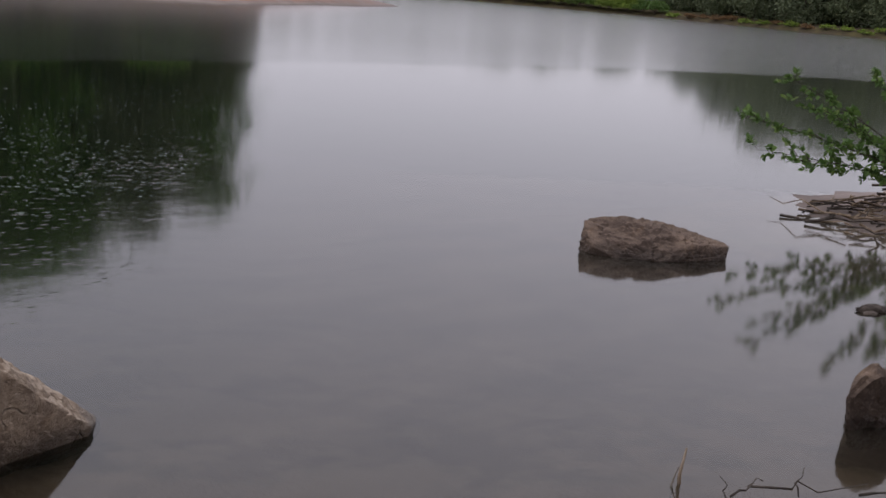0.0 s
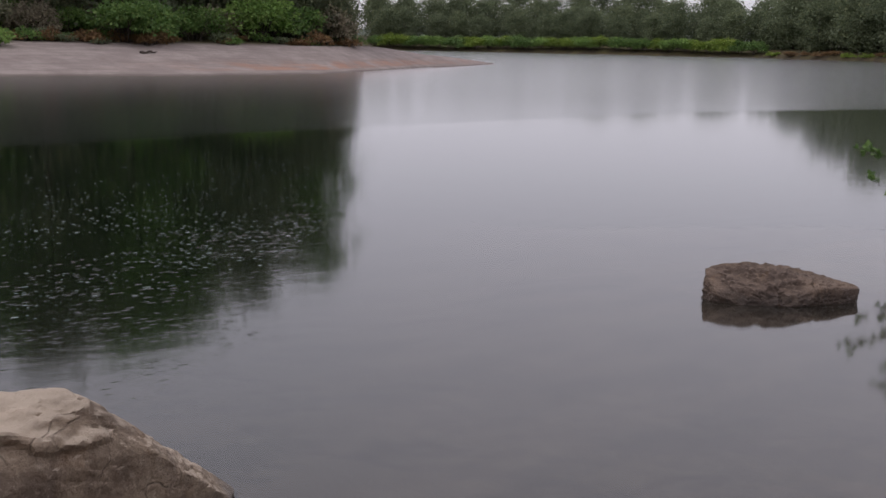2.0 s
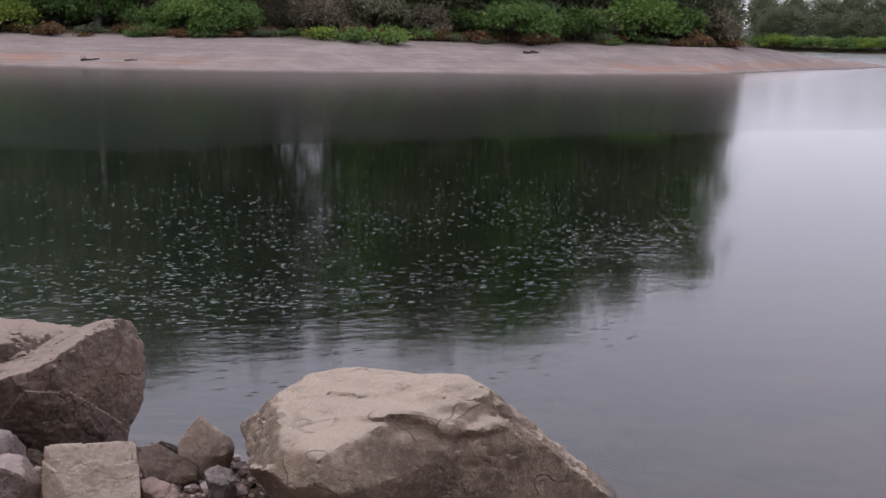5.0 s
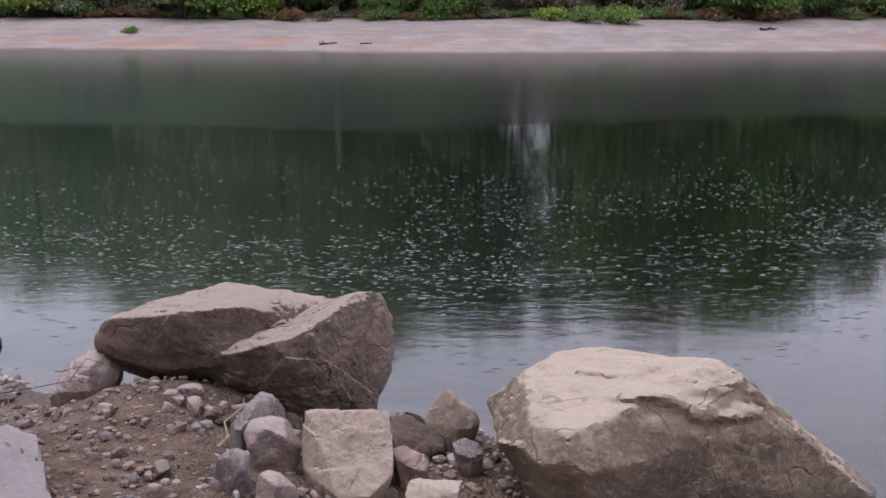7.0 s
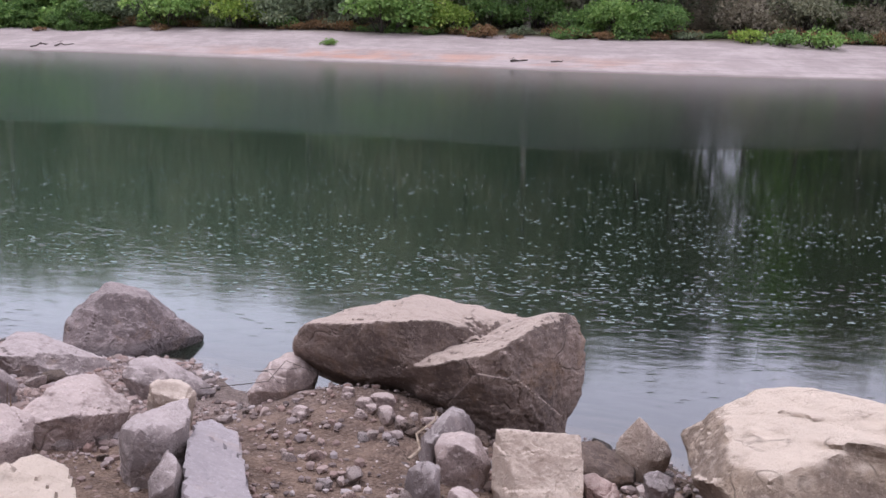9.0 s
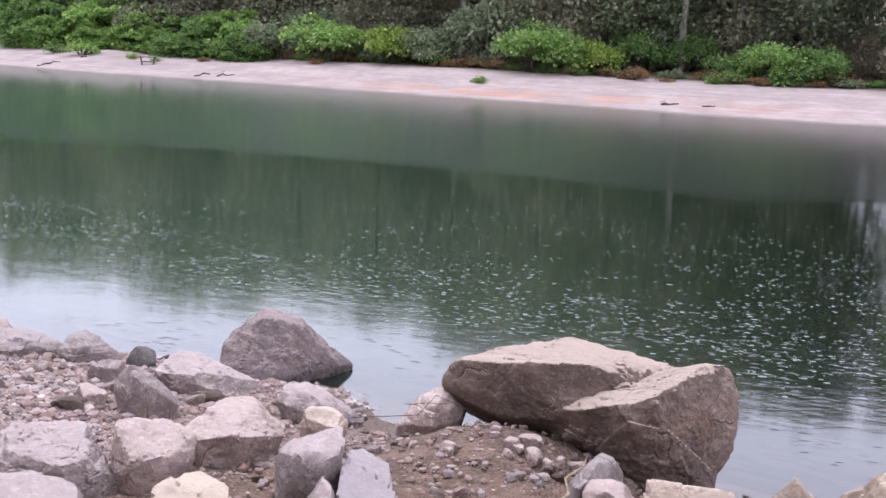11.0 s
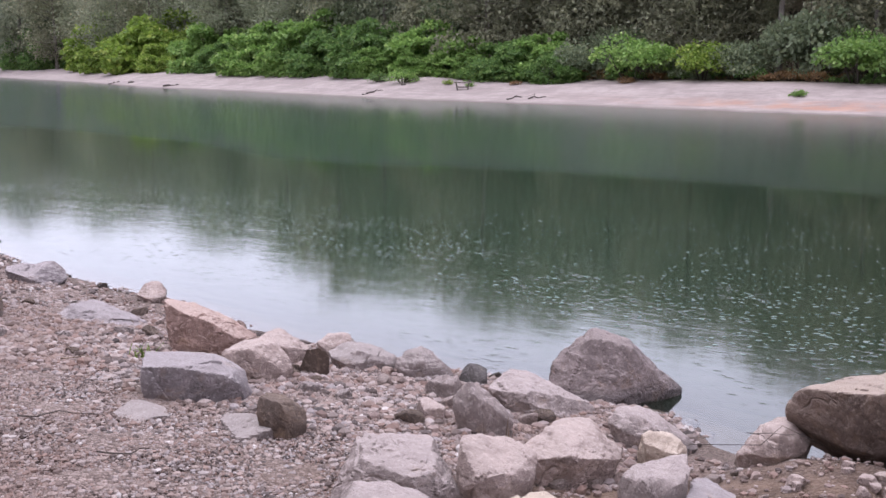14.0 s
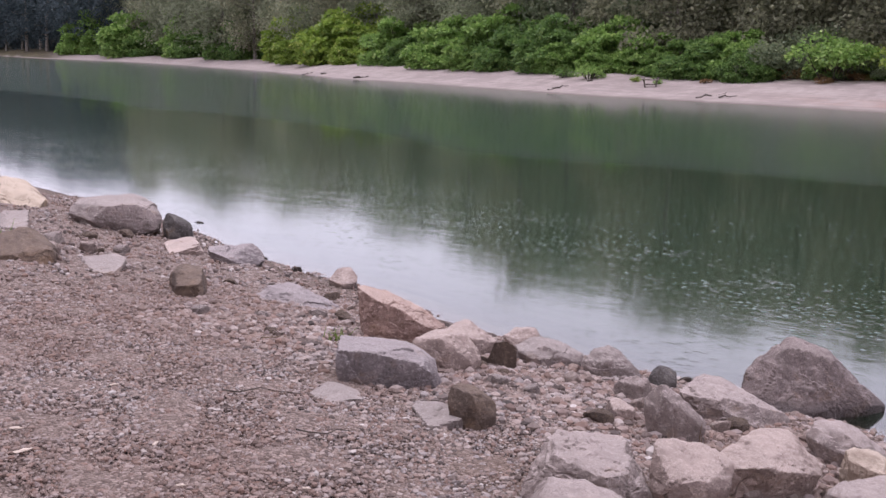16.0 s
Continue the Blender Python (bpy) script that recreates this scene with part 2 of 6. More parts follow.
def water_material():
    """River water: clear over the shallow bed, murky where deep, greener to the left, still near the bank and ruffled
    further out.
    """
    m = Nodes("river_water")
    flat = m.add("ShaderNodeMapping")
    m.put(flat.inputs["Vector"], m.pos)
    flat.inputs["Rotation"].default_value = (0, 0, 0.5)
    flat.inputs["Scale"].default_value = (1.0, 2.2, 1.0)
    v = flat.outputs[0]
    far = m.attr("ruffled")
    swell = m.noise(1.3, 3, 0.5, v)
    fine = m.noise(9.0, 3, 0.55, v)
    drops = m.voronoi(7.0, "F1", v)
    pick = m.span(m.noise(0.8, 3, 0.6), 0.40, 0.58)
    ring = m.math("MULTIPLY", m.span(drops, 0.30, 0.05), pick)
    h = m.math("ADD", m.math("MULTIPLY", swell, 0.07), m.math("MULTIPLY", ring, m.math("MULTIPLY_ADD", m.attr("dimpled"), 0.14, 0.0)))
    h = m.math("ADD", h, m.math("MULTIPLY", fine, m.math("ADD", m.span(far, 0.0, 1.0, 0.0004, 0.02), m.math("MULTIPLY", m.attr("dimpled"), 0.012))))
    chop = m.math("MULTIPLY", m.noise(4.5, 2, 0.5, v), m.span(m.noise(0.45, 3, 0.6, v), 0.36, 0.6))
    h = m.math("ADD", h, m.math("MULTIPLY", chop, m.math("MULTIPLY", m.attr("choppy"), 0.26)))
    nor = m.bump(h, 0.30, 0.05)
    gloss = m.add("ShaderNodeBsdfGlossy")
    gloss.inputs["Color"].default_value = (1, 1, 1, 1)
    rough = m.math("ADD", m.span(far, 0.0, 1.0, 0.069, 0.135), m.math("MULTIPLY", m.attr("windy"), 0.02))
    m.put(gloss.inputs["Roughness"], m.math("SUBTRACT", rough, m.math("MULTIPLY", m.attr("sleek"), 0.055)))
    m.put(gloss.inputs["Normal"], nor)
    ruffle = m.add("ShaderNodeBsdfGlossy")
    ruffle.inputs["Color"].default_value = (1, 1, 1, 1)
    ruffle.inputs["Roughness"].default_value = 0.30
    mirror = m.add("ShaderNodeMixShader")
    m.put(mirror.inputs[0], m.math("MULTIPLY", far, m.span(m.noise(0.5, 4, 0.6, v), 0.3, 0.7, 0.02, 0.07)))
    m.put(mirror.inputs[1], gloss.outputs[0])
    m.put(mirror.inputs[2], ruffle.outputs[0])
    fres = m.add("ShaderNodeFresnel")
    fres.inputs["IOR"].default_value = 1.65
    m.put(fres.inputs["Normal"], nor)
    clear = m.add("ShaderNodeBsdfTransparent")
    clear.inputs["Color"].default_value = (0.88, 0.90, 0.84, 1)
    murk = m.add("ShaderNodeBsdfDiffuse")
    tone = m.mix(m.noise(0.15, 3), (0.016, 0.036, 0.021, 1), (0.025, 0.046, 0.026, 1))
    # Murk tone falls to near black towards negative bearings.
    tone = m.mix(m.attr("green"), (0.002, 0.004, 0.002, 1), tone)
    toplight_or_silt = m.mix(m.span(m.noise(0.9, 5, 0.65, v), 0.38, 0.64), (0.058, 0.048, 0.037, 1), (0.026, 0.022, 0.018, 1))
    m.put(murk.inputs["Color"], m.mix(m.attr("silty"), tone, toplight_or_silt))
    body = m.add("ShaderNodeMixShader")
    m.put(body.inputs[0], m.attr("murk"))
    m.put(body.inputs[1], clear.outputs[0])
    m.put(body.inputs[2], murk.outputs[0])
    surf = m.add("ShaderNodeMixShader")
    m.put(surf.inputs[0], m.math("MULTIPLY", fres.outputs[0], m.span(m.attr("lee"), 0.0, 1.0, 1.0, 0.64)))
    m.put(surf.inputs[1], body.outputs[0])
    m.put(surf.inputs[2], mirror.outputs[0])
    m.put(m.out.inputs["Surface"], surf.outputs[0])
    return m.mat


def leaf_material(name, dark, light, tip):
    m = Nodes(name)
    rnd = m.where.outputs["Random Per Island"]
    color = m.ramp(rnd, [(0.0, dark), (0.45, tuple((a + b) / 2 for a, b in zip(dark, light))), (0.85, light), (1.0, tip)])
    obj = m.add("ShaderNodeObjectInfo").outputs["Random"]
    color = m.mix(m.math("MULTIPLY", obj, 0.4), color, tuple(c * 0.8 for c in dark))
    through_leaf = m.add("ShaderNodeBsdfTranslucent")
    m.put(through_leaf.inputs["Color"], color)
    m.finish(color, 0.55, None, 0.35)
    mixed = m.add("ShaderNodeMixShader")
    mixed.inputs[0].default_value = 0.42
    m.put(mixed.inputs[1], m.bsdf.outputs[0])
    m.put(mixed.inputs[2], through_leaf.outputs[0])
    m.put(m.out.inputs["Surface"], mixed.outputs[0])
    return m.mat


def bark_material(name, a, b):
    m = Nodes(name)
    obj = m.add("ShaderNodeTexCoord").outputs["Object"]
    mp = m.add("ShaderNodeMapping")
    m.put(mp.inputs["Vector"], obj)
    mp.inputs["Scale"].default_value = (6, 6, 1.2)
    n = m.noise(2.0, 5, 0.65, mp.outputs[0])
    return m.finish(m.mix(m.span(n, 0.35, 0.65), a, b), 0.9, m.bump(n, 0.6, 0.03), 0.2)


gravel_mat, ground_mat, water_mat = pebble_material(), ground_material(), water_material()
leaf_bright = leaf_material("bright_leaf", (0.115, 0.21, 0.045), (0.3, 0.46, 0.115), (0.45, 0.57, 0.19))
# Far-left trees: blue distance haze painted into the leaf colour.
leaf_far_haze = leaf_material("haze_blue_leaf", (0.050, 0.072, 0.080), (0.085, 0.115, 0.125), (0.12, 0.15, 0.15))
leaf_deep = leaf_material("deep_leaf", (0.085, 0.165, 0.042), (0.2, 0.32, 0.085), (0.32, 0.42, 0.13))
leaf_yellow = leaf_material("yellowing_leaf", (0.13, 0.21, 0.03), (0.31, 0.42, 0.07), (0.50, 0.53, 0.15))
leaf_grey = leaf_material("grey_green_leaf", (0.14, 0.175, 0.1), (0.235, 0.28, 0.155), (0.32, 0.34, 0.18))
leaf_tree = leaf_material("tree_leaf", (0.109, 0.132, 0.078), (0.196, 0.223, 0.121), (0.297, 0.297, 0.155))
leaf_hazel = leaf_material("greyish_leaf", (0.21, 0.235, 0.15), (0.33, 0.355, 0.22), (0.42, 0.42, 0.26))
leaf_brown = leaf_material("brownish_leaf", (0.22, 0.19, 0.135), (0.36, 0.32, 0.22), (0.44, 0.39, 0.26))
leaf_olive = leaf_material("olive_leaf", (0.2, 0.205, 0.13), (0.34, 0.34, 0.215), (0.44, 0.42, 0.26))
# Trees across the water: leaf colour paled with painted haze.
leaf_haze = leaf_material("hazed_green_leaf", (0.13, 0.165, 0.095), (0.235, 0.28, 0.15), (0.34, 0.36, 0.19))
leaf_dry = leaf_material("dry_leaf", (0.179, 0.103, 0.048), (0.288, 0.18, 0.084), (0.408, 0.288, 0.132))
bark_dark = bark_material("dark_bark", (0.045, 0.036, 0.030), (0.11, 0.092, 0.078))
bark_pale = bark_material("pale_bark", (0.12, 0.105, 0.09), (0.26, 0.235, 0.20))
dead_wood = bark_material("bleached_wood", (0.16, 0.115, 0.075), (0.34, 0.27, 0.20))

# ---- the lie of the land ----
NEAR_SHORE = [(60, -25), (22, -8), (9, -1.5), (5.4, 0.7), (4.2, 1.35), (3.4, 1.72), (2.5, 2.05), (1.75, 2.7), (1.35, 3.3), (1.0, 4.3),
              (0.62, 4.75), (0.15, 5.02), (-0.5, 5.3), (-1.0, 5.35), (-1.45, 5.40), (-1.9, 5.85), (-2.8, 6.1), (-3.9, 6.12), (-4.7, 6.28), (-5.3, 6.45),
              (-6.3, 6.85), (-7.4, 7.05), (-8.4, 7.3), (-9.8, 7.9), (-11.6, 8.4), (-15, 9.0), (-24, 12), (-45, 16), (-120, 24), (-600, 60)]
FAR_AZ = [-38.6, -36.5, -34, -30, -22, -12, -3, 5, 12, 18, 24, 30, 36, 43, 48.6, 53.5, 57, 61, 75]
FAR_R = [99, 86, 77, 63, 55.5, 52.3, 52.3, 55, 58.5, 62.5, 67.5, 74, 87, 112, 176, 260, 300, 420, 700]
BACK_AZ, BACK_R = [-38.6, -37, -35, -32.3, -31, -28], [99.5, 125, 158, 205, 300, 3000]
ACROSS_AZ, ACROSS_R = [-100, -75, -59, -51, -42, -30], [190, 185, 192, 222, 228, 232]


SLANT = np.clip(np.asarray(FAR_R) / np.hypot(FAR_R, np.gradient(FAR_R, np.radians(FAR_AZ))) / 0.75, 0.25, 1)
SLANT[np.asarray(FAR_AZ) < 20] = 1


def polar(x, y):
    return np.degrees(np.arctan2(-x, y)), np.hypot(x, y)


def shore_distance(x, y):
    """Metres from the near waterline, positive on land."""
    p = np.asarray(NEAR_SHORE, float)
    best = np.full(x.shape, 1e9)
    side = np.zeros(x.shape)
    for a, b in zip(p[:-1], p[1:]):
        e = b - a
        s = np.clip(((x - a[0]) * e[0] + (y - a[1]) * e[1]) / (e @ e), 0, 1)
        dx, dy = x - a[0] - s * e[0], y - a[1] - s * e[1]
        d = np.hypot(dx, dy)
        cross = e[0] * (y - a[1]) - e[1] * (x - a[0])
        side = np.where(d < best - 1e-9, np.sign(cross), side)
        best = np.minimum(best, d)
    return best * side


def steps(v, a, b):
    s = np.clip((v - a) / (b - a), 0, 1)
    return s * s * (3 - 2 * s)


def wobble(x, y, scale, amp):
    return amp * (np.sin(x * scale + 1.3 * np.sin(y * scale * 0.7)) + np.sin(y * scale * 1.31 + 1.7 * np.sin(x * scale * 0.57 + 1))) / 2


def beach(s):
    # The steep climb past 18 m is added to close sky gaps.
    return np.interp(s, [-40, -6, 0, 1.2, 3, 7, 11, 18, 30, 60, 140], [-3, -1.2, 0, 0.16, 0.34, 0.95, 1.42, 2.0, 3.2, 7.0, 15.0])


def land(x, y):
    """Height of the ground, and how far it is soil, beach sand, woodland floor, rust-stained or under painted haze."""
    az, r = polar(x, y)
    d = shore_distance(x, y)
    d = d + wobble(x, y, 2.2, 0.10) * steps(np.abs(d), 0.0, 0.4)
    # Beyond 7.5 m inland: unseen rise added behind the camera to block sky light.
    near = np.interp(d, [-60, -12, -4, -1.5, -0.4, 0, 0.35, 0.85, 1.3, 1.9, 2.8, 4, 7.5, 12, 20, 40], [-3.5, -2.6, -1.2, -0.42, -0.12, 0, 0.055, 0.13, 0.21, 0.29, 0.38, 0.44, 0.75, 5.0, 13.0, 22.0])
    shallow = np.interp(d, [-60, -14, -6, -2, 0], [-3.5, -1.5, -0.55, -0.20, 0])
    near = np.where((d < 0) & (az < -12), np.maximum(near, shallow), near)
    near = near + 0.08 * np.exp(-((x + 0.9) ** 2 + (y - 3.9) ** 2) / 0.5) + 0.2 * np.exp(-(((x + 0.72) / 0.52) ** 2 + ((y - 4.68) / 0.45) ** 2))
    near = near + 0.03 * np.exp(-(((x - 0.5) / 0.42) ** 2 + ((y - 3.95) / 0.42) ** 2))
    isle = 0.24 - np.hypot((x - 13.3) / 3.5, (y - 5.25) / 1.15) * 0.24 + wobble(x, y, 1.7, 0.03)
    near = np.where(isle > -0.6, np.maximum(near, isle), near)
    rf, rb = np.interp(az, FAR_AZ, FAR_R), np.interp(az, BACK_AZ, BACK_R)
    s = (r - rf) * np.interp(az, FAR_AZ, SLANT) + wobble(x, y, 0.25, 1.1) * (1 - 0.7 * steps(az, 32, 42))
    far = beach(s)
    tip = steps(az, -38.6, -31.5)
    spit = np.minimum(far, np.minimum(0.25 + 1.2 * tip, 0.012 * (rb - r)))
    far = np.where((az < -28) & (az > -100), np.maximum(spit, -3.5), far)
    far = np.where(az <= -38.6, -3.5, far)
    ra = np.interp(az, ACROSS_AZ, ACROSS_R)
    over = np.interp(r - ra, [-40, 0, 2, 10, 60], [-3.5, 0, 0.8, 1.5, 3.0]) + wobble(x, y, 0.09, 0.2)
    far = np.where((az < -28) & (az > -130), np.maximum(far, over), far)
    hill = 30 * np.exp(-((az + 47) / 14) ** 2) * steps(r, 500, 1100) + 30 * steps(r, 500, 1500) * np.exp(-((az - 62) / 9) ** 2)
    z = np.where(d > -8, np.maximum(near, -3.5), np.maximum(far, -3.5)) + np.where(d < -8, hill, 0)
    soil = np.exp(-(((x + 1.1) / 1.5) ** 2 + ((y - 3.6) / 1.2) ** 2) ** 2)
    soil = np.maximum(soil, steps(x, -1.2, -0.2) * (d > -1) * np.maximum(steps(y, 1.2, 2.8), steps(-d, -1.6, -0.2)))
    sand = np.where((d < -8) | (isle > -0.1), 1.0, 0.0)
    woods = np.where(d < -8, np.maximum(steps(s, 10.5, 13), np.where((az < -32.5) & (r > ra - 5), 1.0, 0.0)), 0.0)
    woods = np.where((az < -32.5) & (r < ra - 5), 0.0, woods)
    # Dark woodland tone for the added rise behind the camera.
    woods = np.maximum(woods, steps(d, 8.0, 9.5))
    woods = np.where((az > 50) & (d < -8), np.maximum(woods, steps(az, 55.6, 57) * steps(s, 0.6, 2)), woods)
    rust = np.exp(-((az - 9) / 7.5) ** 2) + np.exp(-((az + 30) / 6.5) ** 2) + 0.5 * np.exp(-((az + 2) / 5) ** 2)
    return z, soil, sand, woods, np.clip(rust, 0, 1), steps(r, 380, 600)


def ground_sheet():
    az = np.radians(np.concatenate([np.arange(-178, -76, 6), np.arange(-76, 39, 0.36), np.arange(39, 59, 0.09), np.arange(59, 76, 0.36), np.arange(76, 180, 6)]))
    r = np.concatenate([[0.0, 0.4, 0.9], np.arange(1.3, 9.0, 0.055), 9.0 * 1.028 ** np.arange(0, 58), 44.7 * 1.010 ** np.arange(0, 202), 334 * 1.04 ** np.arange(0, 60)])
    a, rr = np.meshgrid(az, r, indexing="ij")
    x, y = -np.sin(a) * rr, np.cos(a) * rr
    z, soil, sand, woods, rust, hill = land(x, y)
    near = (rr < 14) & (z > -0.1)
    z = z + np.where(near, wobble(x, y, 9, 0.012) + wobble(x + 3, y, 23, 0.006), 0)
    n, k = x.shape
    i, j = np.meshgrid(np.arange(n), np.arange(k - 1), indexing="ij")
    i2 = (i + 1) % n
    faces = np.stack([i * k + j, i * k + j + 1, i2 * k + j + 1, i2 * k + j], -1).reshape(-1, 4)
    me = mesh_of("ground", np.stack([x, y, z], -1).reshape(-1, 3), faces)
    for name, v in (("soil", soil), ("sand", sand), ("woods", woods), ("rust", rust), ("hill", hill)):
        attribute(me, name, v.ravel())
    return solid("ground", me, ground_mat, "gravel and soil river bank, sandy far beach, wooded land, and an added unseen rise", "ground", kind="structure")


def water_sheet():
    az = np.radians(np.concatenate([np.arange(-178, -80, 7), np.arange(-80, 80, 1.0), np.arange(80, 180, 7)]))
    r = np.concatenate([[0.02, 1.0], np.arange(1.6, 12.0, 0.2), 12.0 * 1.018 ** np.arange(0, 100), 71.4 * 1.05 ** np.arange(0, 80)])
    a, rr = np.meshgrid(az, r, indexing="ij")
    x, y = -np.sin(a) * rr, np.cos(a) * rr
    deep = -land(x, y)[0]
    n, k = x.shape
    i, j = np.meshgrid(np.arange(n), np.arange(k - 1), indexing="ij")
    i2 = (i + 1) % n
    faces = np.stack([i * k + j, i * k + j + 1, i2 * k + j + 1, i2 * k + j], -1).reshape(-1, 4)
    me = mesh_of("water", np.stack([x, y, 0 * x], -1).reshape(-1, 3), faces)
    attribute(me, "murk", np.clip(1 - np.exp(-np.clip(deep, 0, 9) * 6.0), 0, 1).ravel())
    deg, _ = polar(x, y)
    line = np.interp(deg, [-61, -55, -43, -31, -20, -12, -2, 8, 20, 33, 37, 42, 44, 53, 54, 59], [42, 37, 29, 23.8, 20.7, 19.6, 18, 19.3, 20.5, 22.4, 24, 31, 33, 41, 46, 57])
    line = line + wobble(x, y, 0.35, 0.5)
    attribute(me, "ruffled", (steps(rr - line, -0.4, 0.7) * np.interp(rr - line, [0, 30, 120], [0.8, 0.9, 1])).ravel())
    attribute(me, "lee", (steps(rr - line, -0.4, 0.7) * steps(deg, -33, -29)).ravel())
    attribute(me, "sleek", (steps(rr - line, -0.4, 0.7) * steps(deg, 18, 32)).ravel())
    attribute(me, "windy", (steps(-deg, 31, 36) * steps(rr, 16, 60) * (1 - 0.85 * steps(-deg, 44, 51))).ravel())
    edge = 1.9 / np.tan(np.radians(np.interp(deg, [-40, -31, -20, -6, 12, 27, 40, 52, 58], [11.5, 11.5, 15, 16.8, 15.4, 12.6, 9.3, 6.5, 5.5])))
    attribute(me, "dimpled", (np.exp(-((rr / edge - 1.2) / 0.3) ** 2) * steps(deg, -33, -30)).ravel())
    attribute(me, "choppy", (np.exp(-((rr / edge - 1.28) / 0.22) ** 2) * steps(deg, -33, -30) * (1 - 0.5 * steps(deg, -8, 12))).ravel())
    attribute(me, "silty", (steps(-deg, 27, 40) * np.exp(-np.clip(deep, 0, 9) / 0.7)).ravel())
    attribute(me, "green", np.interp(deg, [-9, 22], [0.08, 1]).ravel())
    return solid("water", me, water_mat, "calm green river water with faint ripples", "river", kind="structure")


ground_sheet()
water_sheet()

# ---- boulders and rocks ----
SPHERES = {}


def sphere(level):
    if level not in SPHERES:
        bm = bmesh.new()
        bmesh.ops.create_icosphere(bm, subdivisions=level, radius=1)
        SPHERES[level] = (np.array([v.co[:] for v in bm.verts]), np.array([[v.index for v in f.verts] for f in bm.faces]))
        bm.free()
    return SPHERES[level]


def rock(name, label, material, at, size, cuts, level=4, rough=0.02, sharp=16, seed=0, group="rocks on the bank", chips=18, facet=0.022, facet_scale=3.2, grit=0.010, keep=(0.93, 0.99), splits=0, also=(), shelves=()):
    """A boulder split along flat faces. cuts: (bearing, rise, distance) of each face from the middle, in degrees and metres; also: cuts of
    further blocks grown together with the first; sharp: how crisp its edges are; shelves: (first and last bearing, first and last rise, depth, lip)
    of a layer that stands proud over the face below."""
    dirs, faces = sphere(level)
    dirs = dirs * (np.asarray(size) / max(size))
    dirs = dirs / np.linalg.norm(dirs, axis=1, keepdims=True)
    radius = np.zeros(len(dirs))
    for block in (cuts, *also):
        reach = []
        for bearing, rise, dist in block:
            a, e = radians(bearing), radians(rise)
            n = np.array([math.cos(a) * math.cos(e), math.sin(a) * math.cos(e), math.sin(e)])
            reach.append(np.maximum(dirs @ n / max(dist, 0.01), 1e-4))
        reach = np.array(reach)
        most = reach.max(axis=0)
        radius = np.maximum(radius, 1 / (most * ((reach / most) ** sharp).sum(axis=0) ** (1 / sharp)))
    rng = np.random.default_rng(seed + 100)
    for _ in range(chips):
        n = rng.normal(size=3)
        n /= np.linalg.norm(n)
        reach = (dirs * radius[:, None] @ n).max()
        radius = np.minimum(radius, reach * rng.uniform(*keep) / np.maximum(dirs @ n, 1e-3))
    for _ in range(splits):
        n = rng.normal(size=3) * [1, 1, 0.8] + [0, 0, 0.5]
        n /= np.linalg.norm(n)
        reach = (dirs * radius[:, None] @ n).max()
        radius = np.minimum(radius, reach * rng.uniform(0.80, 0.93) / np.maximum(dirs @ n, 1e-3))
    pts = dirs * radius[:, None]
    big = max(size)
    grit, rough = grit * min(1, big / 0.7), rough * min(1, big / 0.7)
    off = Vector((seed * 3.7, seed * 1.9, seed * 0.7))
    push = np.zeros(len(pts))
    for k, p in enumerate(pts):
        v = Vector(p) + off
        w = v * (facet_scale / big)
        cell = noise.voronoi(w)[1][0]
        push[k] = facet * big * noise.cell_vector(cell * 7.31).dot(w - cell)
        push[k] += rough * noise.fractal(v * (2.4 / big), 0.9, 2.0, 3)
        crease = abs(noise.fractal(v * 4.2, 0.9, 2.0, 4))
        if noise.noise(v * 2.3 + Vector((9, 4, 1))) > -0.05:
            push[k] -= grit * 0.8 * max(0.0, 1.0 - crease * 16)
        push[k] += grit * (0.9 * noise.fractal(v * 9.0, 0.6, 2.1, 4) + 0.5 * abs(noise.fractal(v * 21.0, 0.5, 2.1, 3)))
    for first, last, low, high, depth, lip in shelves:
        turn = (np.degrees(np.arctan2(dirs[:, 1], dirs[:, 0])) - first) / (last - first)
        jag = np.array([noise.fractal((Vector(p) + off) * (7 / big), 0.8, 2.0, 3) for p in pts]) * 3.0
        over = np.degrees(np.arcsin(dirs[:, 2])) - low - (high - low) * turn + jag
        push += depth * steps(turn, 0.0, 0.25) * (1 - steps(turn, 0.8, 1.0)) * steps(over, -0.5, 0.4) * (1 - steps(over, 2.0, lip))
    pts = pts + dirs * push[:, None]
    total, count = np.zeros_like(pts), np.zeros(len(pts))
    for a, b in ((0, 1), (1, 2), (2, 0)):
        np.add.at(total, faces[:, a], pts[faces[:, b]])
        np.add.at(count, faces[:, a], 1)
    blend = 0.3 if level >= 7 else 0.0
    pts = (1 - blend) * pts + blend * total / count[:, None]
    me = mesh_of(name, pts, faces)
    me.set_sharp_from_angle(angle=radians(25))
    ob = solid(name, me, material, label, "rock" if big < 0.9 else "boulder", group)
    ob.location = at
    return ob


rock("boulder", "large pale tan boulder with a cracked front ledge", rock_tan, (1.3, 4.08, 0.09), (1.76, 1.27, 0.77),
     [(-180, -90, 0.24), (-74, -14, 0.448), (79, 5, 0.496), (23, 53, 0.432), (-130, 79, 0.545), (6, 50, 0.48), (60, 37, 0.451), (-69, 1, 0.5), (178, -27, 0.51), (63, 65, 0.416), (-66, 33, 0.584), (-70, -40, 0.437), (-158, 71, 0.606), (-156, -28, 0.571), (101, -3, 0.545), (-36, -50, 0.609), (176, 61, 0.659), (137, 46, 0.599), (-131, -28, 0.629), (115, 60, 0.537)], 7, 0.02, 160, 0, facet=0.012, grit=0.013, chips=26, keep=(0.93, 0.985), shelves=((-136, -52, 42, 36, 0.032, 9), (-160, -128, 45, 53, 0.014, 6)))
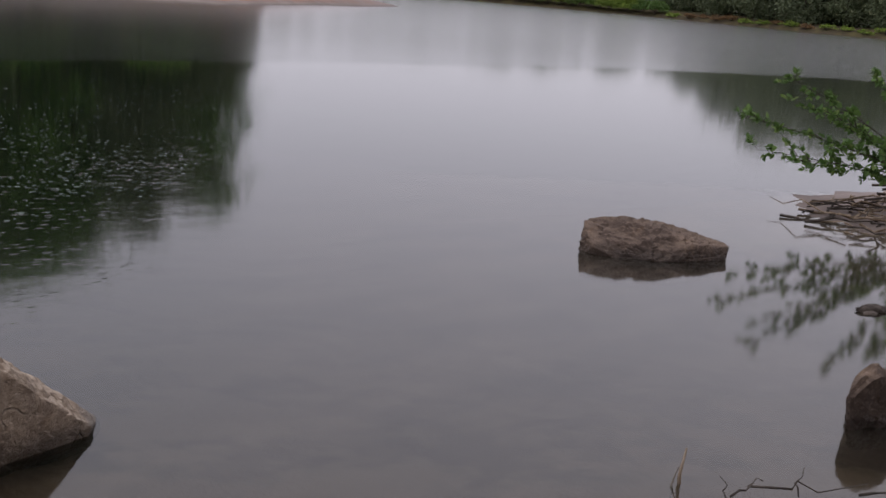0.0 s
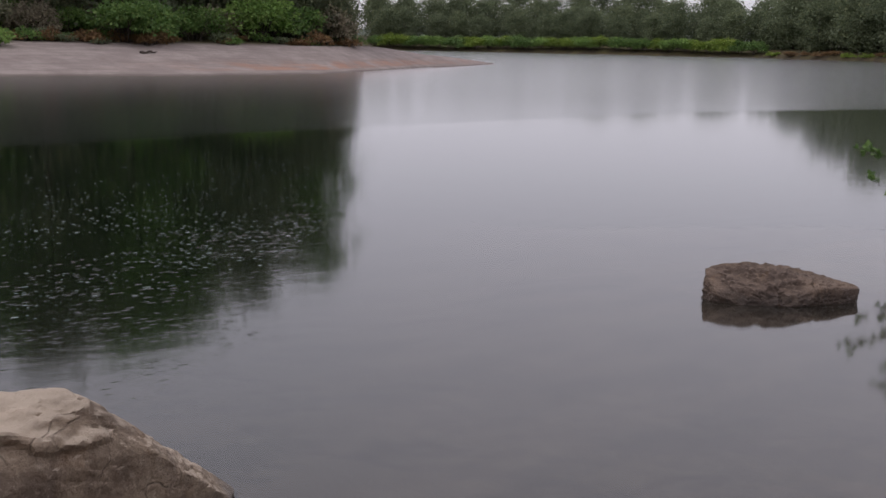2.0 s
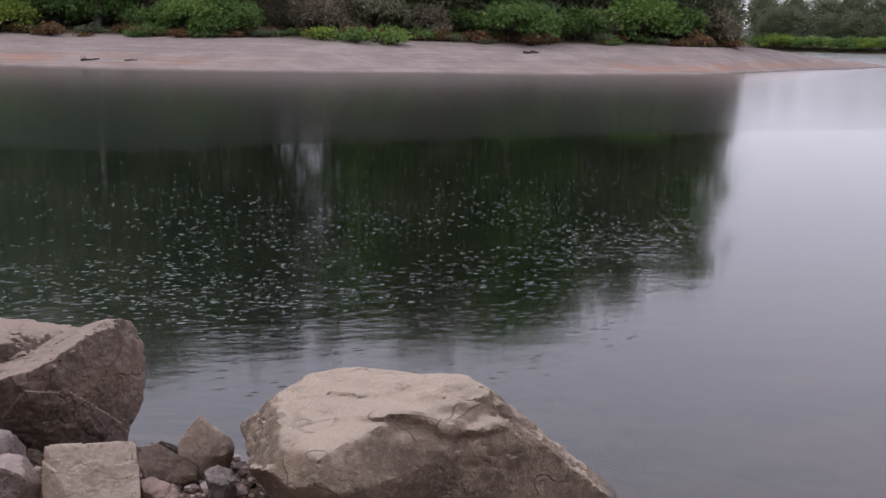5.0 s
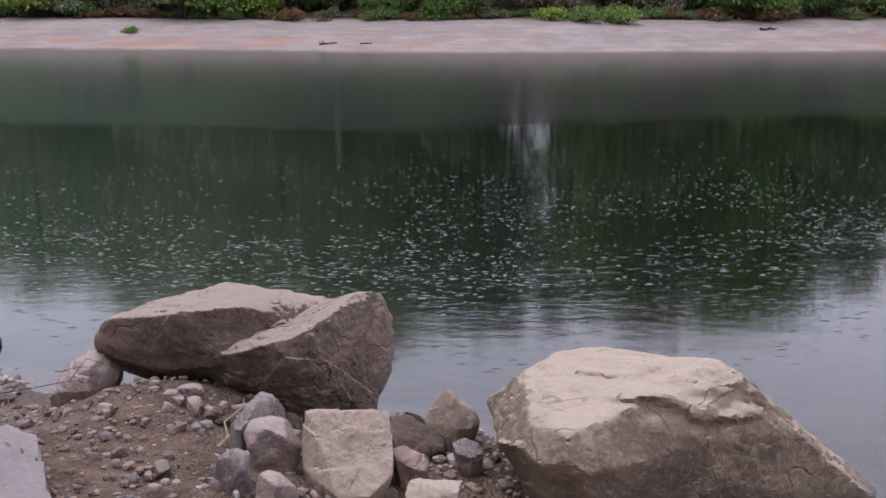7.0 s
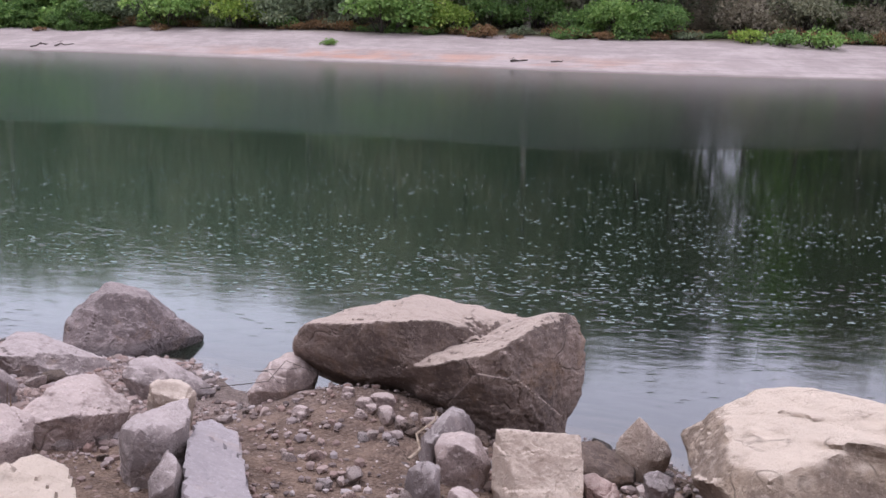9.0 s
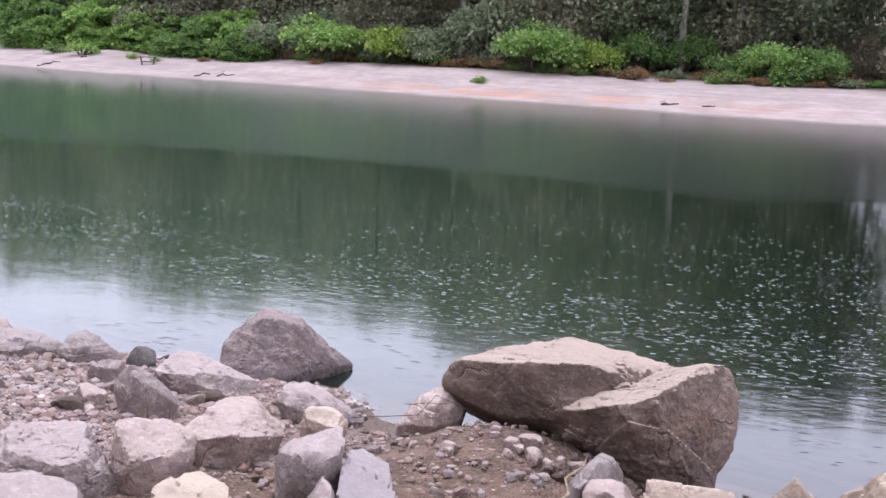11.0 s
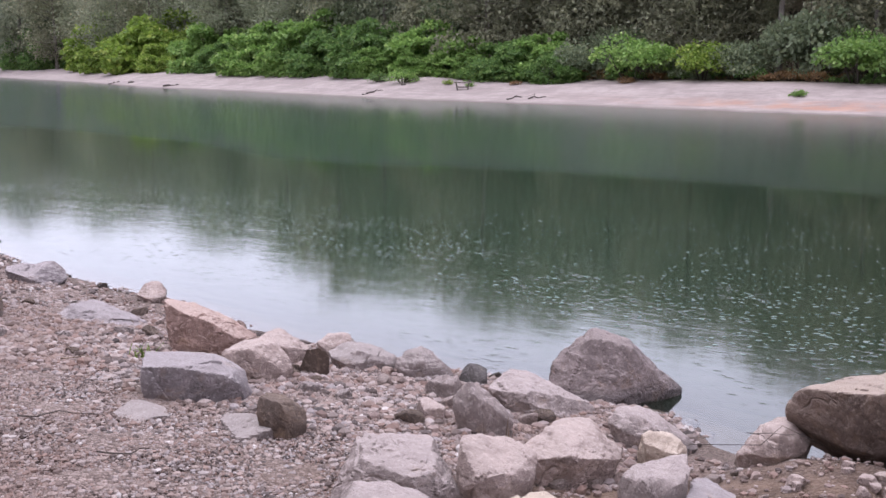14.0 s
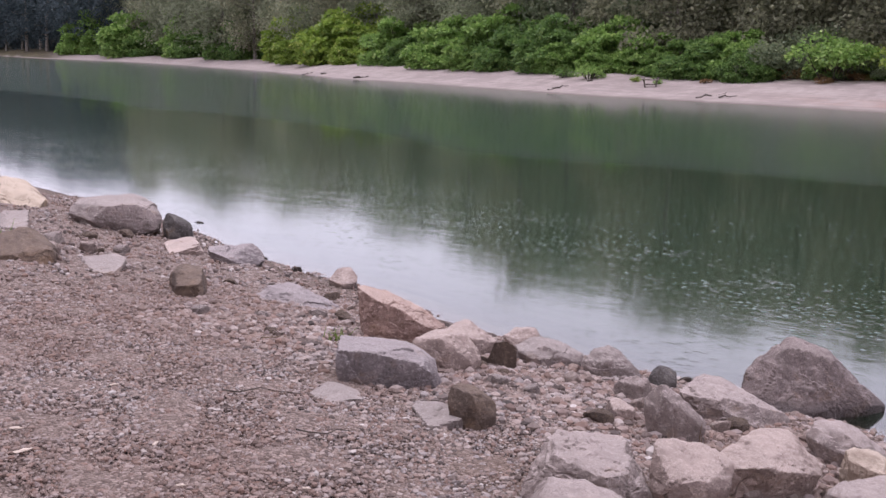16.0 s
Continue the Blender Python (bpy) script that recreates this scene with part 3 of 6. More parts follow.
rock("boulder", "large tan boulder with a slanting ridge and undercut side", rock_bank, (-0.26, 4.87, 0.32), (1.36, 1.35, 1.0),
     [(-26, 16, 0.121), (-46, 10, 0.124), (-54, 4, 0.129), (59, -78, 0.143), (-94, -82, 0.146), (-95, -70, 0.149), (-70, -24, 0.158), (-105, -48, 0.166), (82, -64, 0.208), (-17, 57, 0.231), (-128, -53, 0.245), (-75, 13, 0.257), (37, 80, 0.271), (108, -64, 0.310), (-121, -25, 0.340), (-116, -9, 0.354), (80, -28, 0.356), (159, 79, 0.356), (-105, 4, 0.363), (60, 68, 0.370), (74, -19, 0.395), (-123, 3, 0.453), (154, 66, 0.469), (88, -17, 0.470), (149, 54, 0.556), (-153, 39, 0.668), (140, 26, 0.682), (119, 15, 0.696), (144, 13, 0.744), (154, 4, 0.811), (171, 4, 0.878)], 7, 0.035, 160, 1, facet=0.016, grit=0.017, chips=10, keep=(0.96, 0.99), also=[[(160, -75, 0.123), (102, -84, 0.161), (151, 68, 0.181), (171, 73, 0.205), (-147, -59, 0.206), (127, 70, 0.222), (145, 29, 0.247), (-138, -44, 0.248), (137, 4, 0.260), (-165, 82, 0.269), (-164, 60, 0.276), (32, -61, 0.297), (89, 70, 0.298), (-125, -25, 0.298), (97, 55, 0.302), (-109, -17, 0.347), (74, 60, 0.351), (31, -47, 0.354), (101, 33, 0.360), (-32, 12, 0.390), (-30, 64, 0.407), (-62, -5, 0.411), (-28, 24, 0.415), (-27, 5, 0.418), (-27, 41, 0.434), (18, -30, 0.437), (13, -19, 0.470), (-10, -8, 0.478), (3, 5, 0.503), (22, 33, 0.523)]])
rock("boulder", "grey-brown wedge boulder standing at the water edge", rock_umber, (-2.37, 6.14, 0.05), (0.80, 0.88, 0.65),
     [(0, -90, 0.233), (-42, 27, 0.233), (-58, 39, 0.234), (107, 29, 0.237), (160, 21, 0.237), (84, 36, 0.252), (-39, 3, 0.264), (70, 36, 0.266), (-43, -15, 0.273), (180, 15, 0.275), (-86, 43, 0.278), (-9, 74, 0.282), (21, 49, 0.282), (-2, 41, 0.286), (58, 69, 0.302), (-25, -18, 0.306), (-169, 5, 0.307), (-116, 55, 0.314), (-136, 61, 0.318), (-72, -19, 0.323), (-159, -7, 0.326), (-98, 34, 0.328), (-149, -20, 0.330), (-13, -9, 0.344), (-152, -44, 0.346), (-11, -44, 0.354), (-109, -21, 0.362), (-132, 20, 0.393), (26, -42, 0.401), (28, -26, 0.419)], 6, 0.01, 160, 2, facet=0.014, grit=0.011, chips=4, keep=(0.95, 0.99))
rock("rock", "grey stone propped under the big boulder", rock_pink, (-1.12, 4.84, 0.25), (0.35, 0.45, 0.26),
     [(-137, 55, 0.124), (174, 28, 0.116), (-108, 40, 0.146), (-97, -16, 0.153), (-151, -23, 0.175), (-100, -18, 0.156), (-118, 84, 0.123), (151, 26, 0.108), (155, 25, 0.109), (152, 25, 0.108), (-41, 84, 0.124), (117, 28, 0.140), (148, 25, 0.111), (-13, 45, 0.120), (47, 4, 0.162), (51, 5, 0.166), (-15, 40, 0.119), (31, -10, 0.149), (-31, 19, 0.116), (-32, -11, 0.110), (26, -19, 0.144), (24, -20, 0.145), (-32, -12, 0.110), (-94, 31, 0.151), (-93, -15, 0.150), (155, -75, 0.119), (152, -76, 0.118), (148, -76, 0.117), (118, -78, 0.120), (51, -66, 0.145), (0, -90, 0.111)], 5, 0.01, 160, 3, facet=0.014, grit=0.011, chips=8, keep=(0.95, 0.99), splits=1)
rock("rock", "flat pale tan slab leaning on the stones", rock_cream, (0.05, 3.86, 0.26), (0.37, 0.51, 0.40),
     [(-95, 49, 0.136), (86, 35, 0.130), (-139, 23, 0.173), (-156, 16, 0.190), (168, -2, 0.168), (78, 35, 0.129), (81, 34, 0.128), (-60, 46, 0.184), (3, 1, 0.142), (-92, 49, 0.140), (5, 2, 0.143), (1, -2, 0.144), (-86, 45, 0.159), (-38, -17, 0.219), (0, -5, 0.148), (-6, -16, 0.156), (-47, -18, 0.227), (-93, -22, 0.247), (-49, -20, 0.231), (-56, -24, 0.239), (-147, -14, 0.185), (-144, -19, 0.191), (171, -11, 0.170), (176, -20, 0.169), (86, -83, 0.132), (171, -46, 0.182), (5, -60, 0.164), (0, -47, 0.171), (0, -90, 0.135)], 6, 0.01, 160, 4, facet=0.014, grit=0.006, chips=4, keep=(0.95, 0.99))
rock("rock", "small pointed tan rock at the water edge", rock_cream, (0.47, 4.36, 0.13), (0.25, 0.27, 0.50),
     [(-82, 27, 0.139), (69, 32, 0.104), (-163, 35, 0.164), (-105, 23, 0.129), (122, 25, 0.091), (85, 28, 0.093), (98, 24, 0.080), (-38, 24, 0.115), (63, 32, 0.107), (-43, 23, 0.114), (-36, 21, 0.114), (30, 20, 0.130), (-32, -13, 0.082), (-15, -18, 0.091), (-53, -10, 0.082), (-33, -13, 0.082), (-50, -11, 0.082), (-107, 7, 0.112), (-115, -10, 0.092), (-77, -11, 0.094), (-110, -13, 0.093), (-95, -13, 0.096), (178, 25, 0.144), (170, -3, 0.094), (170, -4, 0.094), (-174, -16, 0.088), (136, 20, 0.097), (85, -79, 0.094), (98, -78, 0.091), (170, -55, 0.107), (0, -90, 0.098)], 5, 0.01, 160, 5, facet=0.014, grit=0.011, chips=8, keep=(0.95, 0.99), splits=1)
rock("rock", "dark brown damp rock beside the slab", rock_brown, (0.31, 4.28, 0.15), (0.31, 0.35, 0.27),
     [(-40, 59, 0.083), (109, 41, 0.091), (173, -5, 0.086), (120, 35, 0.096), (-15, 57, 0.080), (28, 52, 0.080), (85, 44, 0.088), (-20, -36, 0.122), (-10, -40, 0.120), (-18, -37, 0.121), (-56, 47, 0.103), (-66, -23, 0.130), (-63, -26, 0.131), (-66, 40, 0.119), (-87, -18, 0.134), (-81, -22, 0.132), (-166, -19, 0.101), (-142, -25, 0.130), (175, -8, 0.085), (-177, -18, 0.083), (120, -80, 0.081), (175, -48, 0.094), (0, -90, 0.086)], 5, 0.01, 160, 6, facet=0.014, grit=0.011, chips=8, keep=(0.95, 0.99), splits=1)
rock("rock", "small reddish stone beside the slab", rock_red, (0.27, 3.83, 0.21), (0.15, 0.28, 0.23),
     [(-41, 69, 0.081), (123, 26, 0.073), (-167, -9, 0.061), (126, 25, 0.074), (-178, -9, 0.059), (-34, 59, 0.067), (71, 37, 0.070), (92, 32, 0.073), (-29, 48, 0.067), (15, 13, 0.069), (-36, 52, 0.065), (-37, 54, 0.065), (25, 19, 0.074), (-8, -9, 0.060), (-66, -9, 0.061), (-10, -13, 0.059), (-11, -14, 0.059), (-63, -10, 0.062), (-99, -7, 0.063), (-165, -9, 0.062), (126, -75, 0.111), (92, -78, 0.110), (25, -70, 0.114), (0, -90, 0.113)], 5, 0.01, 160, 7, facet=0.014, grit=0.011, chips=8, keep=(0.95, 0.99), splits=1)
rock("rock", "small brown-grey stone at the water edge", rock_grey, (0.51, 4.02, 0.19), (0.14, 0.27, 0.24),
     [(-60, 68, 0.060), (128, 27, 0.055), (-177, -11, 0.059), (-178, -11, 0.059), (-43, 57, 0.050), (62, 37, 0.055), (-50, 59, 0.051), (127, 27, 0.055), (85, 35, 0.058), (-40, 52, 0.050), (12, 13, 0.054), (21, 18, 0.058), (-41, 21, 0.057), (-9, -10, 0.052), (-50, -8, 0.057), (-10, -11, 0.052), (-19, -11, 0.056), (-47, -9, 0.058), (-99, -9, 0.075), (-173, -12, 0.063), (127, -74, 0.117), (85, -78, 0.117), (21, -67, 0.118), (0, -90, 0.121)], 5, 0.01, 160, 8, facet=0.014, grit=0.011, chips=8, keep=(0.95, 0.99), splits=1)
rock("rock", "squared tan block half buried in gravel", rock_cream, (0.33, 3.59, 0.18), (0.23, 0.34, 0.19),
     [(-100, 61, 0.083), (166, 1, 0.089), (-85, 25, 0.081), (-86, 23, 0.083), (-173, -12, 0.109), (176, -11, 0.096), (73, 75, 0.092), (157, 6, 0.096), (23, 82, 0.086), (159, 5, 0.094), (91, 33, 0.103), (94, 30, 0.104), (-14, -9, 0.083), (-13, -10, 0.082), (-7, -11, 0.091), (-13, -10, 0.083), (-89, -14, 0.098), (-30, -20, 0.100), (-88, -16, 0.099), (-147, -20, 0.132), (165, -39, 0.111), (159, -51, 0.115), (94, -75, 0.105), (0, -90, 0.096)], 5, 0.01, 160, 9, facet=0.014, grit=0.006, chips=4, keep=(0.95, 0.99))
rock("rock", "pale pinkish-tan rock on the soil", rock_pink, (-0.20, 3.48, 0.25), (0.16, 0.28, 0.28),
     [(-142, 21, 0.108), (167, 1, 0.063), (-152, -10, 0.093), (175, -9, 0.068), (-20, 85, 0.133), (144, 10, 0.069), (-139, 24, 0.111), (165, 1, 0.063), (10, 62, 0.108), (84, 24, 0.081), (97, 21, 0.082), (5, 52, 0.098), (41, 20, 0.072), (54, 20, 0.075), (-26, 6, 0.062), (2, -1, 0.060), (-41, -2, 0.064), (-42, -7, 0.065), (-3, -18, 0.067), (-3, -18, 0.067), (-37, -13, 0.068), (-149, -12, 0.097), (-46, -9, 0.072), (165, -33, 0.085), (144, -59, 0.091), (97, -72, 0.089), (54, -70, 0.089), (0, -90, 0.088)], 5, 0.01, 160, 10, facet=0.014, grit=0.011, chips=8, keep=(0.95, 0.99), splits=1)
rock("rock", "light pinkish-grey angular rock on the soil", rock_pink, (-0.24, 3.93, 0.28), (0.22, 0.30, 0.27),
     [(-164, 66, 0.126), (162, 1, 0.099), (-137, 38, 0.134), (-162, -8, 0.103), (177, -8, 0.097), (-166, 70, 0.125), (110, 21, 0.108), (-26, 75, 0.117), (79, 23, 0.104), (101, 21, 0.107), (85, 22, 0.105), (-5, 35, 0.094), (27, 18, 0.092), (-25, 64, 0.112), (49, 18, 0.100), (-14, 23, 0.097), (-3, -8, 0.096), (-54, -6, 0.094), (-6, -12, 0.096), (-46, -10, 0.098), (-93, 7, 0.102), (-97, -7, 0.096), (-78, -6, 0.093), (-95, -8, 0.095), (-84, -8, 0.094), (-158, -9, 0.105), (162, -47, 0.137), (101, -75, 0.129), (85, -75, 0.128), (49, -72, 0.130), (0, -90, 0.123)], 5, 0.01, 160, 11, facet=0.014, grit=0.011, chips=8, keep=(0.95, 0.99), splits=1)
rock("rock", "grey rock behind the soil hollow", rock_grey, (-0.33, 4.08, 0.25), (0.2, 0.34, 0.28),
     [(-29, -1, 0.072), (0, -90, 0.105), (136, -1, 0.097), (-165, -2, 0.086), (3, -2, 0.119), (156, 29, 0.093), (-42, -1, 0.09), (-171, 54, 0.135), (95, -2, 0.158), (-19, 62, 0.173), (64, 45, 0.184)], 5, 0.012, 160, 12, splits=6)
rock("rock", "small round grey rock on the soil", rock_grey, (-0.36, 3.68, 0.24), (0.11, 0.2, 0.26),
     [(5, -1, 0.049), (-158, -1, 0.059), (-84, -1, 0.102), (0, -90, 0.095), (132, -1, 0.084), (57, -1, 0.08), (150, 29, 0.1), (-89, 70, 0.161), (41, 29, 0.099), (-145, 62, 0.154), (-27, 66, 0.159)], 5, 0.012, 160, 13, splits=6)
rock("rock", "long grey rock lying towards the water", rock_slate, (-1.05, 3.43, 0.31), (0.44, 1.04, 0.29),
     [(180, -90, 0.115), (15, 71, 0.151), (19, -3, 0.101), (-168, -2, 0.089), (-161, -2, 0.108), (-92, -8, 0.489), (24, -3, 0.123), (7, -3, 0.167), (80, -13, 0.496), (76, 13, 0.507), (-148, -4, 0.218), (4, -4, 0.199)], 5, 0.012, 160, 14, splits=6)
rock("rock", "pale grey angular rock leaning over", rock_pale, (-1.31, 3.58, 0.38), (0.28, 0.52, 0.38),
     [(-146, 65, 0.196), (169, 22, 0.109), (-125, 25, 0.194), (-149, -8, 0.107), (-150, -8, 0.105), (-68, 87, 0.185), (153, 27, 0.106), (160, 24, 0.106), (-54, 86, 0.185), (134, 30, 0.130), (152, 27, 0.107), (-22, 72, 0.188), (26, -7, 0.111), (3, -6, 0.109), (24, -7, 0.110), (-35, 48, 0.197), (-18, -5, 0.116), (2, -6, 0.109), (-67, 14, 0.191), (-60, -7, 0.150), (-19, -6, 0.117), (-143, -11, 0.116), (160, -78, 0.107), (134, -81, 0.108), (0, -90, 0.107)], 5, 0.01, 160, 15, facet=0.014, grit=0.011, chips=8, keep=(0.95, 0.99), splits=1)
rock("rock", "small light tan block", rock_cream, (-1.49, 4.32, 0.31), (0.28, 0.40, 0.32),
     [(102, 81, 0.123), (166, 25, 0.090), (-20, 65, 0.113), (-29, 56, 0.108), (-31, 55, 0.109), (-151, -5, 0.087), (169, 22, 0.091), (130, 36, 0.082), (134, 35, 0.082), (65, 24, 0.097), (77, 28, 0.100), (-8, 27, 0.106), (38, 5, 0.088), (46, 11, 0.093), (-12, -5, 0.088), (27, -8, 0.086), (-11, -5, 0.088), (-57, 15, 0.119), (-57, -4, 0.102), (-96, -6, 0.127), (-86, -6, 0.125), (-148, -5, 0.091), (169, -77, 0.162), (134, -81, 0.158), (77, -79, 0.162), (46, -67, 0.167), (0, -90, 0.161)], 5, 0.01, 160, 16, facet=0.014, grit=0.011, chips=8, keep=(0.95, 0.99), splits=1)
rock("rock", "low pinkish stone on the soil", rock_pale, (-1.15, 3.24, 0.37), (0.11, 0.21, 0.3),
     [(6, -1, 0.042), (-156, -1, 0.051), (163, -1, 0.059), (-71, -1, 0.091), (55, -1, 0.074), (0, -90, 0.126), (9, 69, 0.157), (161, 19, 0.087), (51, 17, 0.09)], 5, 0.012, 160, 17, splits=6)
rock("rock", "grey rock below the wedge boulder", rock_pale, (-1.85, 5.11, 0.12), (0.57, 0.58, 0.29),
     [(10, 59, 0.118), (-12, 79, 0.121), (-69, -10, 0.122), (-75, 66, 0.124), (-150, -16, 0.124), (-55, 48, 0.125), (-120, -14, 0.125), (0, -90, 0.128), (129, 35, 0.129), (-55, 29, 0.130), (133, -81, 0.132), (-87, -12, 0.133), (1, 50, 0.133), (-175, 10, 0.135), (118, 35, 0.138), (178, -74, 0.140), (-10, 41, 0.145), (-113, 54, 0.148), (96, 39, 0.150), (84, 43, 0.153), (61, 44, 0.166), (53, 39, 0.190), (-26, -20, 0.198), (-22, -35, 0.210), (33, -52, 0.256)], 5, 0.01, 160, 18, facet=0.014, grit=0.011, chips=8, keep=(0.95, 0.99), splits=1)
rock("rock", "broad grey rock with rough top", rock_pink, (-1.93, 3.62, 0.38), (0.34, 0.47, 0.36),
     [(128, 30, 0.125), (154, 24, 0.128), (-13, 66, 0.130), (0, -90, 0.131), (128, -81, 0.131), (-162, 2, 0.133), (26, -14, 0.140), (73, -78, 0.143), (58, 77, 0.148), (-7, 45, 0.150), (-152, -19, 0.151), (-40, 65, 0.153), (-168, -63, 0.155), (-8, -11, 0.156), (-10, 36, 0.160), (66, 19, 0.164), (-140, 5, 0.167), (-138, -19, 0.168), (-63, 57, 0.177), (-26, -5, 0.177), (-24, -16, 0.178), (-37, -10, 0.187), (-116, 19, 0.200), (-62, -9, 0.201), (-86, -10, 0.210), (-96, -16, 0.211)], 5, 0.01, 160, 19, facet=0.014, grit=0.011, chips=8, keep=(0.95, 0.99), splits=1)
rock("rock", "pink-grey ridged rock with a dark tip", rock_pink, (-1.83, 4.12, 0.31), (0.40, 0.57, 0.29),
     [(171, 21, 0.131), (-5, 73, 0.132), (-180, -90, 0.135), (0, 63, 0.135), (-149, 87, 0.142), (133, -81, 0.143), (168, -77, 0.143), (10, 51, 0.147), (-140, 70, 0.156), (-86, 73, 0.163), (135, 29, 0.168), (-150, -15, 0.172), (-12, -12, 0.177), (-33, -12, 0.185), (118, 30, 0.185), (13, -19, 0.193), (-131, -17, 0.207), (26, -21, 0.207), (-61, -12, 0.212), (86, 25, 0.213), (65, 25, 0.213), (-138, 29, 0.227)], 6, 0.01, 160, 20, facet=0.014, grit=0.011, chips=8, keep=(0.95, 0.99))
rock("rock", "large pale grey-pink rock with an angular top", rock_pale, (-2.25, 3.39, 0.40), (0.57, 0.71, 0.27),
     [(-157, 87, 0.133), (-180, -90, 0.133), (159, -81, 0.143), (19, 76, 0.144), (-176, -74, 0.152), (59, -77, 0.159), (-169, 11, 0.166), (-146, 44, 0.172), (-16, 71, 0.177), (160, 28, 0.183), (32, 47, 0.186), (32, 33, 0.193), (-151, -28, 0.194), (-79, 62, 0.204), (44, 22, 0.204), (-128, 34, 0.206), (-141, -35, 0.213), (115, 37, 0.217), (59, 18, 0.227), (31, -48, 0.236), (-88, 28, 0.238), (-73, -31, 0.248), (-5, -42, 0.253), (-71, -3, 0.255), (-62, -41, 0.257), (-6, 4, 0.269), (-25, 14, 0.283)], 6, 0.01, 160, 21, facet=0.014, grit=0.011, chips=8, keep=(0.95, 0.99), splits=1)
rock("rock", "rounded grey rock against a larger slate rock", rock_pale, (-1.87, 2.72, 0.37), (0.45, 0.51, 0.43),
     [(-43, 85, 0.257), (180, -90, 0.178), (-142, -2, 0.146), (-58, -3, 0.283), (57, -2, 0.126), (21, -2, 0.18), (-173, -3, 0.179), (139, -3, 0.231), (-145, 48, 0.265), (66, 5, 0.155), (139, 8, 0.257), (-137, -2, 0.169), (50, 64, 0.282)], 5, 0.012, 160, 22, splits=6)
rock("rock", "low tan rock in the soil", rock_tan, (-1.56, 3.14, 0.34), (0.33, 0.45, 0.34),
     [(180, -90, 0.147), (-46, -2, 0.205), (13, 85, 0.199), (-159, -2, 0.103), (37, -2, 0.121), (92, -3, 0.168), (172, -2, 0.134), (-153, -2, 0.127), (19, -2, 0.161), (90, 25, 0.196), (172, 15, 0.156)], 5, 0.012, 160, 23, splits=6)
rock("rock", "wedge-shaped light grey rock on the gravel", rock_pale, (-2.44, 4.56, 0.25), (0.32, 0.35, 0.44),
     [(-106, 26, 0.179), (-159, -2, 0.123), (-108, 38, 0.195), (144, 26, 0.088), (-93, 10, 0.153), (-98, -7, 0.132), (-155, -6, 0.122), (-150, -10, 0.120), (23, 49, 0.129), (3, 44, 0.125), (79, 36, 0.106), (139, 25, 0.085), (118, 27, 0.088), (-1, 40, 0.124), (32, -14, 0.146), (-37, 5, 0.104), (-37, -9, 0.101), (28, -24, 0.140), (25, -25, 0.140), (-47, -3, 0.096), (-43, -7, 0.098), (-53, -3, 0.102), (-96, -8, 0.131), (-62, -6, 0.113), (-155, -29, 0.133), (139, -77, 0.092), (-180, -90, 0.095)], 5, 0.01, 160, 24, facet=0.014, grit=0.011, chips=8, keep=(0.95, 0.99))
rock("rock", "long sloping light grey rock", rock_pale, (-2.53, 5.23, 0.16), (0.74, 0.80, 0.33),
     [(22, 65, 0.138), (16, 75, 0.140), (0, -90, 0.145), (170, 21, 0.145), (-166, 0, 0.147), (-149, -18, 0.147), (164, -80, 0.149), (-106, 76, 0.159), (145, 30, 0.160), (-166, -68, 0.161), (137, 34, 0.163), (53, 61, 0.163), (118, 37, 0.180), (81, 50, 0.182), (-113, -18, 0.183), (95, 45, 0.186), (-105, -20, 0.188), (-91, -19, 0.198), (-1, 44, 0.207), (55, -77, 0.210), (-97, 15, 0.235), (-11, 30, 0.241), (-36, -11, 0.243), (-30, -37, 0.258), (-8, -45, 0.294), (31, -52, 0.322), (55, 25, 0.338), (46, 10, 0.389)], 6, 0.01, 160, 25, facet=0.014, grit=0.011, chips=8, keep=(0.95, 0.99), splits=1)
rock("rock", "small dark wet rock at the water edge", rock_dark, (-3.03, 5.69, 0.01), (0.21, 0.27, 0.29),
     [(-40, -1, 0.115), (0, -90, 0.116), (-130, -1, 0.099), (-152, -2, 0.089), (26, -1, 0.071), (117, -1, 0.111), (-36, 68, 0.171), (157, -1, 0.104), (106, 48, 0.146), (179, 31, 0.127), (-125, 59, 0.178)], 5, 0.012, 160, 26, splits=6)
rock("rock", "dark grey rock at the waterline", rock_grey, (-3.41, 5.71, 0.09), (0.38, 0.40, 0.29),
     [(-94, 57, 0.108), (177, 17, 0.124), (-86, 40, 0.112), (-113, -14, 0.129), (-150, -17, 0.135), (-86, 65, 0.109), (139, 28, 0.117), (166, 18, 0.122), (-6, 59, 0.110), (101, 30, 0.123), (131, 27, 0.117), (118, 28, 0.121), (0, 48, 0.106), (61, 33, 0.139), (97, 29, 0.125), (-12, 37, 0.112), (32, -23, 0.195), (-34, 16, 0.111), (-36, -20, 0.132), (30, -33, 0.188), (16, -39, 0.186), (-35, -24, 0.135), (-65, 13, 0.107), (-76, -13, 0.113), (-71, -20, 0.119), (-107, -17, 0.127), (166, -73, 0.120), (131, -78, 0.113), (97, -77, 0.118), (0, -90, 0.109)], 5, 0.01, 160, 27, facet=0.014, grit=0.011, chips=8, keep=(0.95, 0.99), splits=1)
